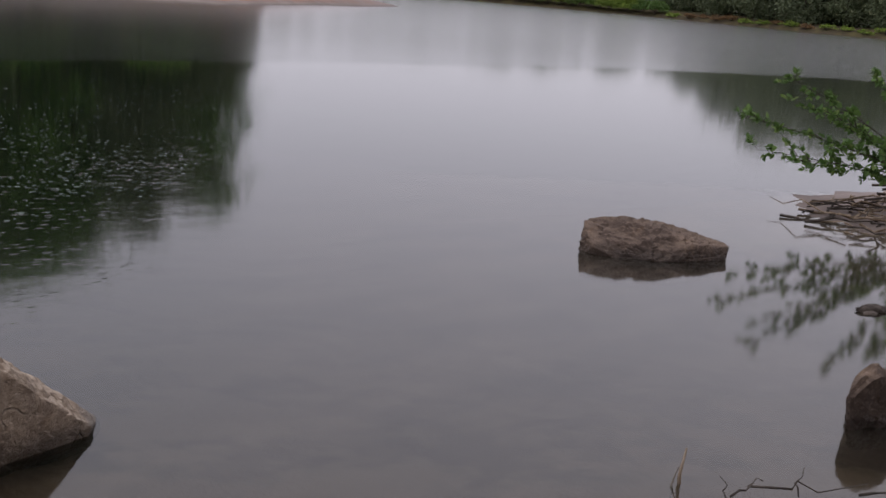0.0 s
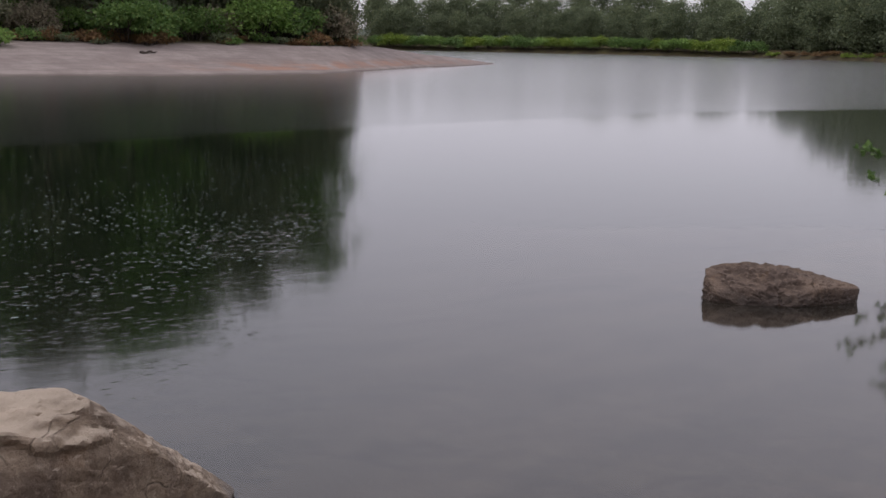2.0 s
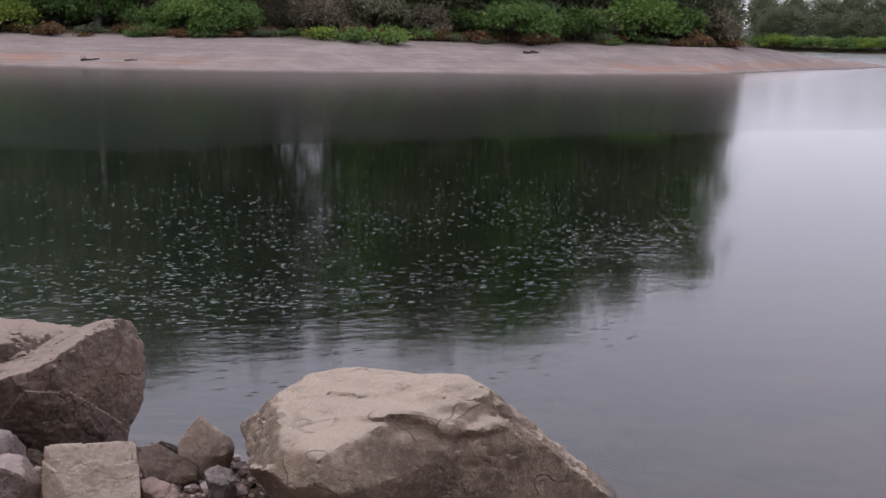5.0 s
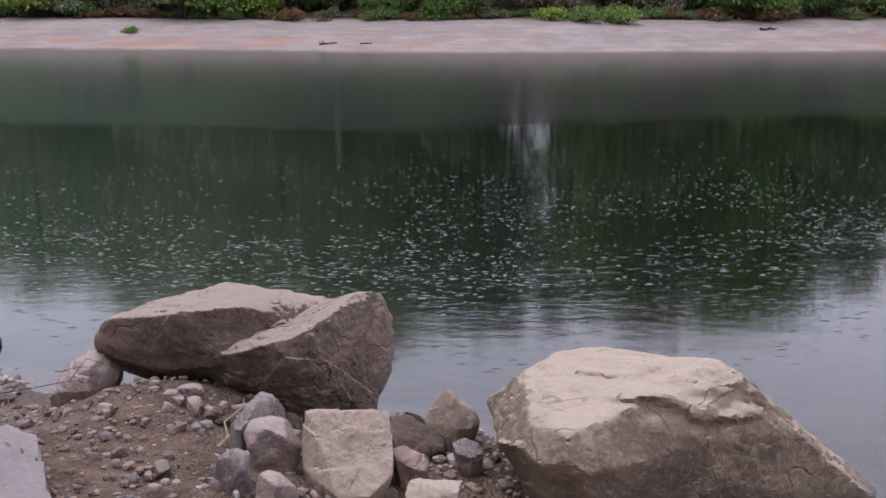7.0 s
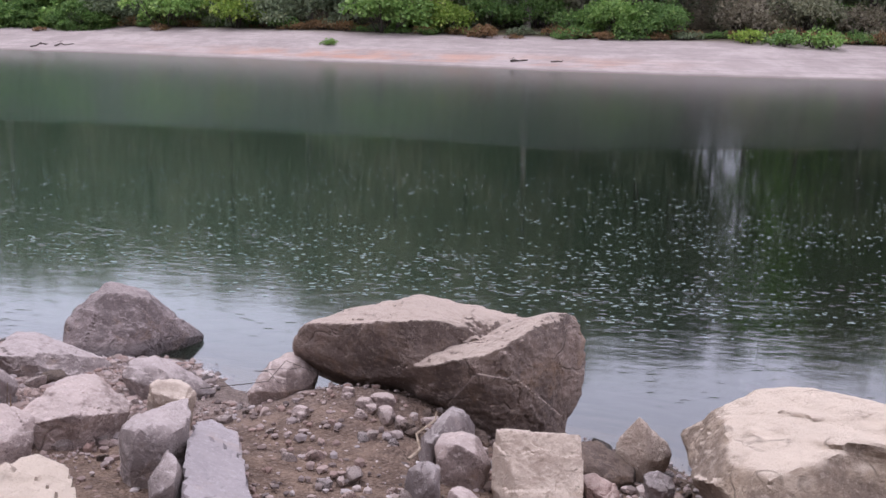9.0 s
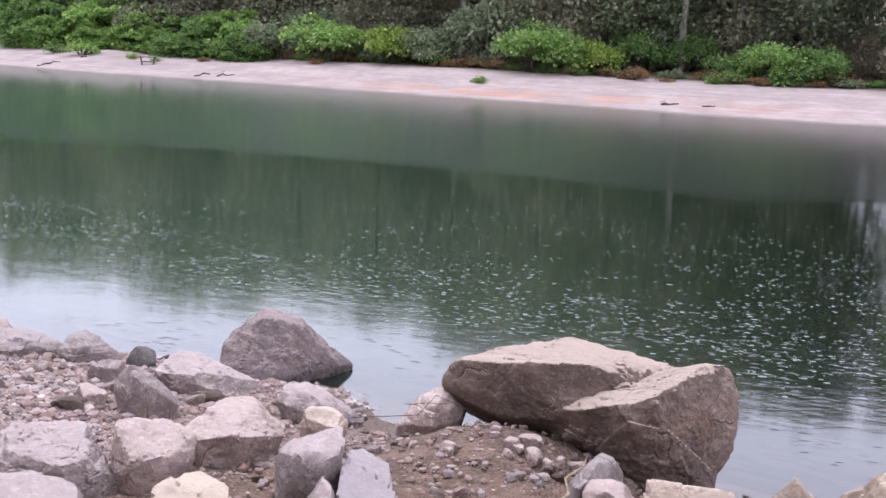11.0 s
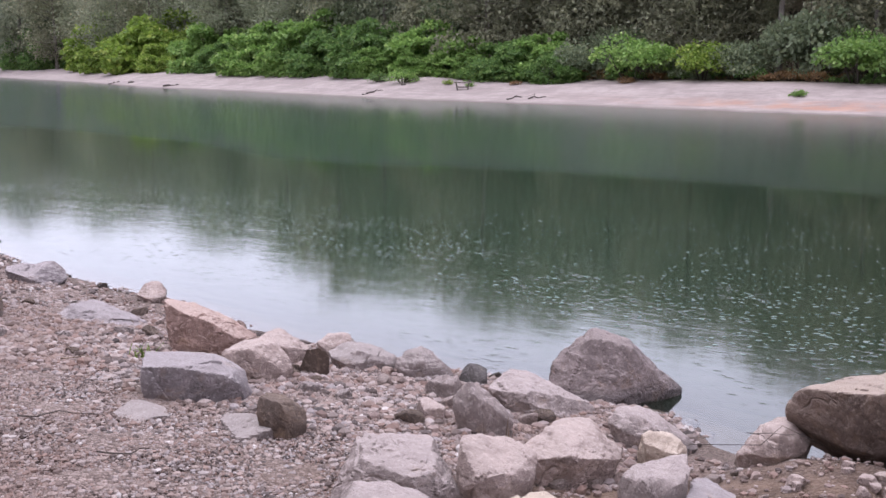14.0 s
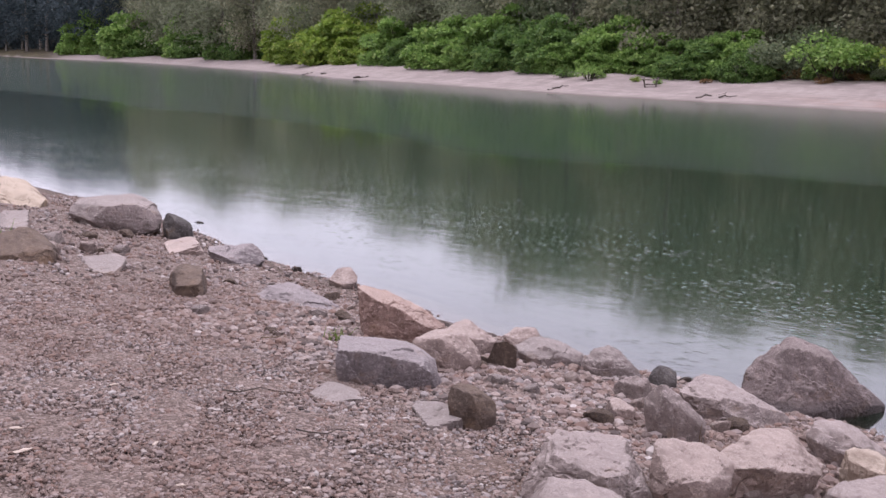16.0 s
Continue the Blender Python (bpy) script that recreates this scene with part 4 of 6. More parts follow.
rock("rock", "flat dark grey rock at the waterline", rock_grey, (-3.91, 5.71, 0.09), (0.54, 0.51, 0.22),
     [(-135, 73, 0.104), (149, 32, 0.099), (-140, -18, 0.116), (-150, -19, 0.116), (-9, 78, 0.101), (140, 31, 0.098), (-75, 78, 0.098), (8, 68, 0.113), (84, 38, 0.169), (102, 30, 0.155), (-6, 49, 0.152), (35, -18, 0.263), (-31, 10, 0.179), (-30, -23, 0.184), (30, -37, 0.233), (26, -40, 0.230), (-39, 8, 0.177), (-48, -15, 0.175), (-42, -23, 0.177), (-66, 54, 0.143), (-96, -17, 0.161), (-91, -20, 0.164), (-140, -19, 0.116), (140, -77, 0.100), (102, -78, 0.112), (-180, -90, 0.098)], 5, 0.01, 160, 28, facet=0.014, grit=0.011, chips=8, keep=(0.95, 0.99), splits=1)
rock("rock", "pale tan rock at the waterline", rock_pink, (-4.15, 5.90, 0.07), (0.26, 0.33, 0.26),
     [(-76, 74, 0.112), (-180, 16, 0.092), (-50, 54, 0.098), (-53, 45, 0.100), (-102, -10, 0.113), (-150, -12, 0.099), (120, 33, 0.093), (175, 16, 0.093), (1, 44, 0.131), (67, 24, 0.123), (118, 32, 0.094), (94, 29, 0.112), (22, -9, 0.106), (26, -10, 0.107), (-42, -7, 0.097), (19, -11, 0.107), (-95, -14, 0.114), (175, -69, 0.100), (118, -78, 0.093), (94, -77, 0.098), (0, -90, 0.093)], 5, 0.01, 160, 29, facet=0.014, grit=0.011, chips=8, keep=(0.95, 0.99), splits=1)
rock("rock", "pinkish-grey rock at the waterline", rock_pink, (-4.30, 5.51, 0.13), (0.32, 0.42, 0.31),
     [(-85, 78, 0.144), (-171, 5, 0.109), (-102, -9, 0.139), (-149, -11, 0.117), (153, 22, 0.110), (-173, 5, 0.109), (11, 58, 0.112), (92, 36, 0.124), (10, 58, 0.112), (-19, 68, 0.123), (149, 22, 0.110), (118, 26, 0.118), (49, 9, 0.174), (53, 11, 0.174), (-10, 18, 0.142), (4, -15, 0.154), (27, -19, 0.166), (-62, 0, 0.145), (-69, -8, 0.137), (-3, -28, 0.160), (-62, -24, 0.152), (-102, -10, 0.139), (-173, -62, 0.123), (149, -76, 0.111), (118, -78, 0.111), (53, -67, 0.146), (0, -90, 0.108)], 5, 0.01, 160, 30, facet=0.014, grit=0.011, chips=8, keep=(0.95, 0.99), splits=1)
rock("rock", "angular brown-grey rock on the bank", rock_pink, (-3.90, 4.72, 0.29), (0.38, 0.42, 0.28),
     [(-75, -11, 0.118), (-68, 5, 0.120), (-8, 50, 0.121), (-47, 14, 0.125), (-11, 76, 0.126), (118, 26, 0.126), (0, -90, 0.126), (-123, 76, 0.128), (-103, -14, 0.129), (118, -78, 0.133), (-43, 0, 0.136), (-47, -15, 0.138), (-94, 27, 0.142), (171, -73, 0.144), (-2, 38, 0.146), (175, 11, 0.152), (-149, -17, 0.155), (87, 23, 0.155), (60, -71, 0.163), (67, 22, 0.166), (60, 18, 0.178), (-5, -1, 0.184), (-4, -29, 0.190), (49, 10, 0.192), (7, -19, 0.192), (27, -21, 0.200)], 5, 0.01, 160, 31, facet=0.014, grit=0.011, chips=8, keep=(0.95, 0.99), splits=1)
rock("rock", "small dark brown rock on the bank", rock_brown, (-3.84, 5.19, 0.13), (0.25, 0.11, 0.26),
     [(-103, 0, 0.035), (88, 30, 0.05), (-84, -1, 0.058), (0, -90, 0.084), (59, -1, 0.056), (-143, -2, 0.077), (95, -2, 0.059), (32, -2, 0.093), (-160, -3, 0.1)], 5, 0.012, 160, 32, splits=6)
rock("rock", "small grey angular rock on the bank", rock_pale, (-2.9, 5.05, 0.14), (0.22, 0.18, 0.29),
     [(0, -90, 0.095), (-92, 0, 0.074), (1, -1, 0.1), (117, -1, 0.077), (117, 27, 0.079), (-150, -2, 0.099), (26, -2, 0.096), (162, 42, 0.109), (93, 44, 0.095), (67, 38, 0.112)], 5, 0.012, 160, 33, splits=6)
rock("rock", "small pale rock on gravel", rock_pink, (-2.71, 4.57, 0.18), (0.18, 0.21, 0.23),
     [(-138, -1, 0.067), (21, -1, 0.06), (-61, -2, 0.103), (0, -90, 0.084), (-50, 78, 0.139), (153, -2, 0.089), (77, -2, 0.086), (162, 33, 0.111), (65, 27, 0.101), (14, 67, 0.138)], 5, 0.012, 160, 34, splits=6)
rock("boulder", "long flat-topped slate-grey block on the gravel", rock_slate, (-3.85, 4.08, 0.32), (0.61, 0.83, 0.34),
     [(78, 83, 0.157), (-180, -90, 0.158), (-145, -16, 0.163), (-55, -14, 0.166), (-66, -13, 0.168), (-137, 87, 0.172), (-53, 1, 0.174), (-62, 0, 0.176), (140, -81, 0.181), (45, 63, 0.190), (89, -80, 0.195), (-140, 1, 0.200), (-71, 10, 0.205), (-34, 60, 0.217), (35, 44, 0.239), (48, -70, 0.243), (-22, -19, 0.249), (-16, -1, 0.264), (-15, -28, 0.266), (137, 23, 0.278), (117, 29, 0.279), (32, 26, 0.281), (36, -56, 0.283), (25, 13, 0.301), (24, -45, 0.302), (11, -35, 0.307), (75, 27, 0.312), (89, 25, 0.319), (45, 5, 0.333), (36, -31, 0.338), (41, -3, 0.338)], 6, 0.01, 160, 35, facet=0.014, grit=0.006, chips=4, keep=(0.95, 0.99))
rock("rock", "dark brown squared rock beside the grey block", rock_brown, (-3.04, 3.80, 0.35), (0.23, 0.25, 0.27),
     [(0, -90, 0.091), (-12, 8, 0.094), (-6, -13, 0.094), (42, 1, 0.095), (118, -73, 0.096), (-29, -12, 0.096), (-28, 0, 0.096), (28, -17, 0.097), (4, 25, 0.097), (-150, -10, 0.097), (80, 20, 0.098), (93, 19, 0.099), (115, 21, 0.099), (-102, -8, 0.099), (-156, -5, 0.099), (-68, -9, 0.100), (-62, 0, 0.102), (-177, 5, 0.104), (11, 50, 0.109), (42, -46, 0.111), (-177, -57, 0.111), (-90, 20, 0.113), (29, 83, 0.125)], 5, 0.01, 160, 36, facet=0.014, grit=0.011, chips=8, keep=(0.95, 0.99), splits=1)
rock("rock", "big reddish-tan angular rock", rock_red, (-4.70, 5.18, 0.26), (0.56, 0.78, 0.46),
     [(-148, -10, 0.157), (0, -90, 0.158), (35, 64, 0.159), (-131, -9, 0.159), (-61, 7, 0.160), (-62, -13, 0.163), (16, 73, 0.165), (132, -81, 0.167), (-118, -20, 0.177), (22, 51, 0.184), (131, 24, 0.186), (118, 30, 0.192), (-152, -31, 0.193), (-91, 18, 0.193), (-42, 14, 0.200), (-35, -19, 0.220), (88, 39, 0.225), (-27, -16, 0.231), (0, -19, 0.261), (37, -61, 0.264), (5, -26, 0.267), (26, -33, 0.302), (37, -19, 0.341)], 6, 0.01, 160, 37, facet=0.014, grit=0.011, chips=4, keep=(0.95, 0.99))
rock("boulder", "low grey rock with a flat face", rock_slate, (-5.82, 5.45, 0.15), (0.73, 0.65, 0.32),
     [(-19, 76, 0.133), (158, 24, 0.138), (-180, -90, 0.138), (21, 70, 0.139), (127, -81, 0.143), (166, 21, 0.149), (-57, 65, 0.152), (18, 62, 0.152), (127, 29, 0.158), (114, 33, 0.163), (178, 20, 0.172), (-80, 59, 0.178), (89, 37, 0.200), (-60, -14, 0.218), (-87, -17, 0.221), (-130, 57, 0.223), (-139, -25, 0.238), (-42, -16, 0.255), (43, -53, 0.264), (-35, -24, 0.270), (10, -52, 0.283), (26, 26, 0.292), (-9, -31, 0.314), (49, -10, 0.328)], 5, 0.01, 160, 38, facet=0.014, grit=0.011, chips=8, keep=(0.95, 0.99), splits=1)
rock("rock", "rounded grey-pink rock at the water", rock_pink, (-6.44, 6.71, 0.06), (0.30, 0.37, 0.24),
     [(-78, 58, 0.104), (-166, 25, 0.104), (-93, -15, 0.146), (-142, -17, 0.128), (-51, 63, 0.095), (144, 41, 0.097), (177, 29, 0.103), (29, 39, 0.098), (65, 30, 0.098), (-16, 53, 0.093), (139, 41, 0.099), (109, 39, 0.109), (42, -1, 0.091), (-12, -13, 0.124), (42, -3, 0.091), (37, -14, 0.093), (-91, -18, 0.148), (-12, -14, 0.125), (177, -76, 0.099), (139, -81, 0.093), (109, -80, 0.095), (42, -38, 0.109), (0, -90, 0.094)], 5, 0.01, 160, 39, facet=0.014, grit=0.011, chips=8, keep=(0.95, 0.99), splits=1)
rock("boulder", "tan boulder far along the bank", rock_tan, (-11.57, 6.88, 0.11), (1.23, 0.83, 0.54),
     [(0, -90, 0.168), (-31, 74, 0.332), (-111, -3, 0.292), (-106, 43, 0.361), (47, -4, 0.346), (57, -4, 0.311), (110, 63, 0.376), (-32, -6, 0.628), (130, -4, 0.511), (90, -4, 0.367), (71, 41, 0.322), (-129, 27, 0.361), (38, 65, 0.331), (-155, -4, 0.467)], 5, 0.012, 160, 40, splits=6)
rock("boulder", "big brown-grey boulder far along the bank", rock_grey, (-9.71, 6.95, 0.28), (1.03, 1.12, 0.37),
     [(-63, 86, 0.176), (0, -90, 0.185), (140, 30, 0.194), (40, 70, 0.202), (65, -79, 0.213), (104, 26, 0.219), (93, 29, 0.222), (-165, -78, 0.233), (-98, 75, 0.233), (36, 52, 0.266), (44, -66, 0.280), (65, 10, 0.294), (40, -57, 0.313), (44, -48, 0.340), (51, -6, 0.351), (23, -56, 0.352), (-93, 54, 0.354), (-165, 1, 0.384), (-89, 43, 0.407), (-157, -9, 0.410), (-23, -51, 0.410), (12, 23, 0.412), (-138, -31, 0.423), (-25, 21, 0.461), (-19, 14, 0.466), (-97, -27, 0.477), (-32, -25, 0.480), (-43, -25, 0.487), (-43, 8, 0.516)], 5, 0.01, 160, 41, facet=0.014, grit=0.011, chips=8, keep=(0.95, 0.99), splits=1)
rock("rock", "dark wet rock at the water edge", rock_dark, (-9.10, 7.12, 0.14), (0.39, 0.46, 0.39),
     [(-99, 33, 0.156), (-153, 2, 0.127), (-95, 26, 0.155), (-111, -10, 0.138), (-141, -11, 0.125), (-26, 75, 0.165), (123, 31, 0.124), (-155, 2, 0.129), (127, 29, 0.125), (24, 51, 0.132), (92, 36, 0.128), (12, 26, 0.133), (34, -12, 0.132), (35, -12, 0.133), (-10, 2, 0.137), (-9, -11, 0.135), (27, -15, 0.136), (-107, -16, 0.148), (-10, -13, 0.137), (-155, -59, 0.155), (127, -81, 0.131), (0, -90, 0.131)], 5, 0.01, 160, 42, facet=0.014, grit=0.011, chips=8, keep=(0.95, 0.99), splits=1)
rock("rock", "brown mossy rock on the gravel", rock_brown, (-7.89, 4.69, 0.28), (0.89, 0.53, 0.38),
     [(180, -90, 0.137), (-61, 75, 0.216), (-131, -4, 0.227), (-59, -4, 0.325), (84, -3, 0.183), (50, -3, 0.209), (47, 66, 0.224), (123, -4, 0.309), (79, 26, 0.2), (117, 48, 0.299)], 5, 0.012, 160, 43, splits=6)
rock("boulder", "flat grey rock at the water edge", rock_slate, (-7.72, 6.63, 0.11), (0.47, 0.64, 0.25),
     [(-54, 82, 0.110), (-147, -13, 0.184), (-33, 73, 0.105), (-81, -17, 0.201), (-145, -16, 0.182), (-140, -22, 0.180), (153, 38, 0.102), (5, 49, 0.134), (92, 38, 0.203), (0, 49, 0.126), (150, 36, 0.104), (127, 37, 0.155), (53, 3, 0.259), (55, 4, 0.260), (-2, 44, 0.137), (19, -32, 0.228), (38, -36, 0.230), (-6, 37, 0.156), (-13, -29, 0.213), (11, -38, 0.218), (-10, -34, 0.210), (-40, -19, 0.218), (-29, -29, 0.213), (-77, -21, 0.200), (-145, -43, 0.173), (150, -80, 0.104), (127, -81, 0.111), (55, -68, 0.170), (0, -90, 0.104)], 5, 0.01, 160, 44, facet=0.014, grit=0.011, chips=8, keep=(0.95, 0.99), splits=1)
rock("rock", "low tan stone on the gravel", rock_pink, (-8.33, 6.54, 0.12), (0.52, 0.6, 0.11),
     [(-180, -90, 0.021), (-95, 83, 0.068), (-124, -9, 0.149), (171, 52, 0.168), (60, 14, 0.155), (-4, -15, 0.239), (64, -15, 0.159), (159, -22, 0.259), (42, -15, 0.192), (162, -61, 0.143), (-129, -53, 0.112)], 5, 0.012, 160, 45, splits=6)
rock("rock", "flat grey stone bedded in gravel", rock_grey, (-7.38, 5, 0.22), (0.75, 0.53, 0.19),
     [(0, -90, 0.074), (-14, 88, 0.118), (42, -5, 0.166), (-120, -4, 0.161), (-81, -7, 0.294), (95, -8, 0.259), (169, -10, 0.319), (91, 27, 0.256), (174, 36, 0.296), (-126, -7, 0.184), (54, -9, 0.197)], 5, 0.012, 160, 46, splits=6)
rock("rock", "small brown rock on the gravel", rock_brown, (-6.26, 4.88, 0.26), (0.53, 0.42, 0.29),
     [(0, -90, 0.116), (47, -2, 0.122), (13, 81, 0.171), (-122, -2, 0.114), (-69, -3, 0.239), (-128, 71, 0.183), (104, -4, 0.222), (-179, -4, 0.219), (93, 38, 0.211), (-171, 37, 0.217)], 5, 0.012, 160, 47, splits=6)
rock("boulder", "grey rock among the gravel", rock_grey, (-9.79, 5.73, 0.2), (0.93, 0.63, 0.31),
     [(180, -90, 0.105), (-64, 82, 0.18), (58, -2, 0.138), (-119, -3, 0.133), (-113, 63, 0.18), (96, -5, 0.3), (-31, -8, 0.501), (-155, -5, 0.29), (-142, 37, 0.23), (87, 46, 0.259)], 5, 0.012, 160, 48, splits=6)
rock("rock", "flat grey-brown stone bedded in gravel", rock_grey, (-3.75, 3.65, 0.28), (0.37, 0.35, 0.17),
     [(0, -90, 0.084), (-70, 87, 0.087), (49, -3, 0.123), (-159, -3, 0.13), (-29, -5, 0.163), (102, -4, 0.154), (-117, -4, 0.139)], 5, 0.012, 160, 49, splits=6)
rock("rock", "flat grey-brown stone bedded in gravel", rock_grey, (-3.19, 3.72, 0.28), (0.34, 0.31, 0.17),
     [(-127, -2, 0.08), (-122, 83, 0.084), (58, -2, 0.078), (0, -90, 0.084), (-24, -4, 0.155), (137, -4, 0.157)], 5, 0.012, 160, 50, splits=6)
rock("boulder", "lone tan rock rising out of the shallow water", rock_brown, (7.23, 5.16, -0.13), (1.27, 0.91, 0.57),
     [(0, -90, 0.17), (-128, 60, 0.328), (55, 7, 0.26), (-105, -18, 0.295), (-127, -19, 0.279), (-149, -16, 0.379), (48, 49, 0.306), (41, 7, 0.314), (-91, 75, 0.333), (-128, 40, 0.344), (25, 57, 0.349), (111, -7, 0.467), (-143, -20, 0.343), (-160, 68, 0.415), (121, 8, 0.516), (133, -12, 0.514), (-62, -19, 0.511), (62, 47, 0.341), (-105, 9, 0.369), (-33, -15, 0.6)], 6, 0.025, 160, 51, grit=0.024, chips=20, keep=(0.9, 0.98))
rock("rock", "small brown pitted rock in the shallows", rock_brown, (5.4, 2.25, -0.05), (0.67, 0.33, 0.52),
     [(118, -9, 0.085), (-85, -14, 0.084), (-110, -13, 0.109), (48, 35, 0.167), (73, 36, 0.146), (108, 10, 0.109), (-64, -44, 0.134), (48, -15, 0.231), (4, 46, 0.212), (0, -90, 0.158), (-122, 48, 0.38), (-58, 11, 0.173), (113, -18, 0.105), (-48, 21, 0.2)], 5, 0.012, 160, 52, grit=0.03, chips=10, splits=4)

# ---- gravel ----
def gravel():
    """Loose pebbles over the bank: too many to count."""
    rng = np.random.default_rng(5)
    base, faces = sphere(1)
    spots = []
    for count, x0, x1, y0, y1, s0, s1 in ((44000, -6.6, -1.9, 1.9, 6.2, 0.007, 0.019), (11000, -13, -5.2, 3.2, 8.6, 0.013, 0.030), (3200, -2.2, 1.0, 2.7, 5.1, 0.006, 0.026),
                                          (7000, -5.8, -1.6, 3.9, 6.2, 0.014, 0.038), (500, -0.3, 1.2, 3.1, 4.7, 0.012, 0.04), (260, 2.2, 5.5, 0.6, 2.2, 0.008, 0.02)):
        x, y = rng.uniform(x0, x1, count), rng.uniform(y0, y1, count)
        spots.append(np.stack([x, y, s0 * (s1 / s0) ** (rng.random(count) ** 1.7)], 1))
    spots = np.concatenate(spots)
    d = shore_distance(spots[:, 0], spots[:, 1])
    spots = spots[d > -0.15]
    z = land(spots[:, 0], spots[:, 1])[0]
    n, k = len(spots), len(base)
    turn = rng.uniform(0, 2 * np.pi, n)
    dims = spots[:, 2:3] * np.stack([rng.uniform(0.7, 1.3, n), rng.uniform(0.6, 1.0, n), rng.uniform(0.45, 0.95, n)], 1)
    local = base[None] * dims[:, None] * rng.uniform(0.8, 1.15, (n, k, 1))
    c, s = np.cos(turn)[:, None], np.sin(turn)[:, None]
    verts = np.stack([local[..., 0] * c - local[..., 1] * s + spots[:, 0:1], local[..., 0] * s + local[..., 1] * c + spots[:, 1:2],
                      local[..., 2] + (z + dims[:, 2] * 0.35)[:, None]], -1).reshape(-1, 3)
    f = (faces[None] + (np.arange(n) * k)[:, None, None]).reshape(-1, 3)
    return solid("gravel", mesh_of("gravel", verts, f, False), gravel_mat, "mixed grey and brown river gravel on the bank", "gravel", kind="stuff")


gravel()


def grit_layer():
    """Finer stones filling the gaps of the gravel."""
    rng = np.random.default_rng(6)
    n = 60000
    x, y = rng.uniform(-6.6, -1.7, n), rng.uniform(1.9, 6.2, n)
    ok = shore_distance(x, y) > 0.0
    x, y = x[ok], y[ok]
    n = len(x)
    z = land(x, y)[0]
    base = np.array([(1, 0, 0), (-1, 0, 0), (0, 1, 0), (0, -1, 0), (0, 0, 1), (0, 0, -1)], float)
    faces = np.array([(0, 2, 4), (2, 1, 4), (1, 3, 4), (3, 0, 4)])
    size = rng.uniform(0.005, 0.011, n)
    turn = rng.uniform(0, 2 * np.pi, n)
    local = base[None] * size[:, None, None] * rng.uniform(0.6, 1.3, (n, 6, 1)) * [1, 0.8, 0.8]
    c, s = np.cos(turn)[:, None], np.sin(turn)[:, None]
    verts = np.stack([local[..., 0] * c - local[..., 1] * s + x[:, None], local[..., 0] * s + local[..., 1] * c + y[:, None], local[..., 2] + (z + size * 0.5)[:, None]], -1)
    f = (faces[None] + (np.arange(n) * 6)[:, None, None]).reshape(-1, 3)
    solid("grit", mesh_of("grit", verts.reshape(-1, 3), f, False), gravel_mat, "fine grey and reddish grit between the gravel", "grit", kind="stuff")


grit_layer()


def loose_stones():
    """Fist-sized stones between the boulders."""
    rng = np.random.default_rng(11)
    kinds = [rock_pale, rock_pink, rock_pale, rock_red, rock_pink, rock_brown]
    words = {"pale_grey_rock": "pale grey", "pink_rock": "pale pinkish", "tan_rock": "tan", "reddish_rock": "reddish", "slate_rock": "slate-grey", "brown_rock": "brown"}
    moulds = []
    for k in range(12):
        cuts = [(rng.uniform(0, 360), rng.uniform(-50, 70), rng.uniform(0.55, 1.0)) for _ in range(10)] + [(0, 90, 0.6), (0, -90, 0.6), (0, 0, 1.1), (120, 0, 1.0), (240, 0, 1.0)]
        ob = rock("stone", "", kinds[k % 6], (0, 0, -50), (2, 1.7, 1.2), cuts, 3, 0.03, 160, 40 + k, "", 8, 0.03, 3.2, 0.02, splits=5)
        moulds.append((ob.data, kinds[k % 6]))
        bpy.data.objects.remove(ob)
    for count, x0, x1, y0, y1, s0, s1 in ((60, -5.6, -2.2, 4.3, 6.2, 0.03, 0.075), (90, -2.0, 0.9, 3.0, 5.0, 0.018, 0.055), (40, -10, -5.5, 4.6, 7.6, 0.04, 0.10), (24, -0.1, 0.9, 3.4, 4.6, 0.02, 0.05)):
        for _ in range(count):
            x, y = rng.uniform(x0, x1), rng.uniform(y0, y1)
            if shore_distance(np.array([x]), np.array([y]))[0] < 0.05:
                continue
            me, mt = moulds[rng.integers(12)]
            ob = tagged(new("stone", me), "small %s stone lying on the bank" % words[mt.name], "stone", "loose stones")
            s = s0 * (s1 / s0) ** rng.random()
            z = float(land(np.array([x]), np.array([y]))[0][0])
            ob.matrix_world = pose(x, y, z + s * 0.25, rng.uniform(-20, 20), rng.uniform(-20, 20), rng.uniform(0, 360)) @ Matrix.Diagonal((s, s, s, 1))


loose_stones()


# ---- plants on the far bank ----
def spread(az, r):
    a = math.radians(az)
    return -math.sin(a) * r, math.cos(a) * r


def height(x, y):
    return float(land(np.array([float(x)]), np.array([float(y)]))[0][0])


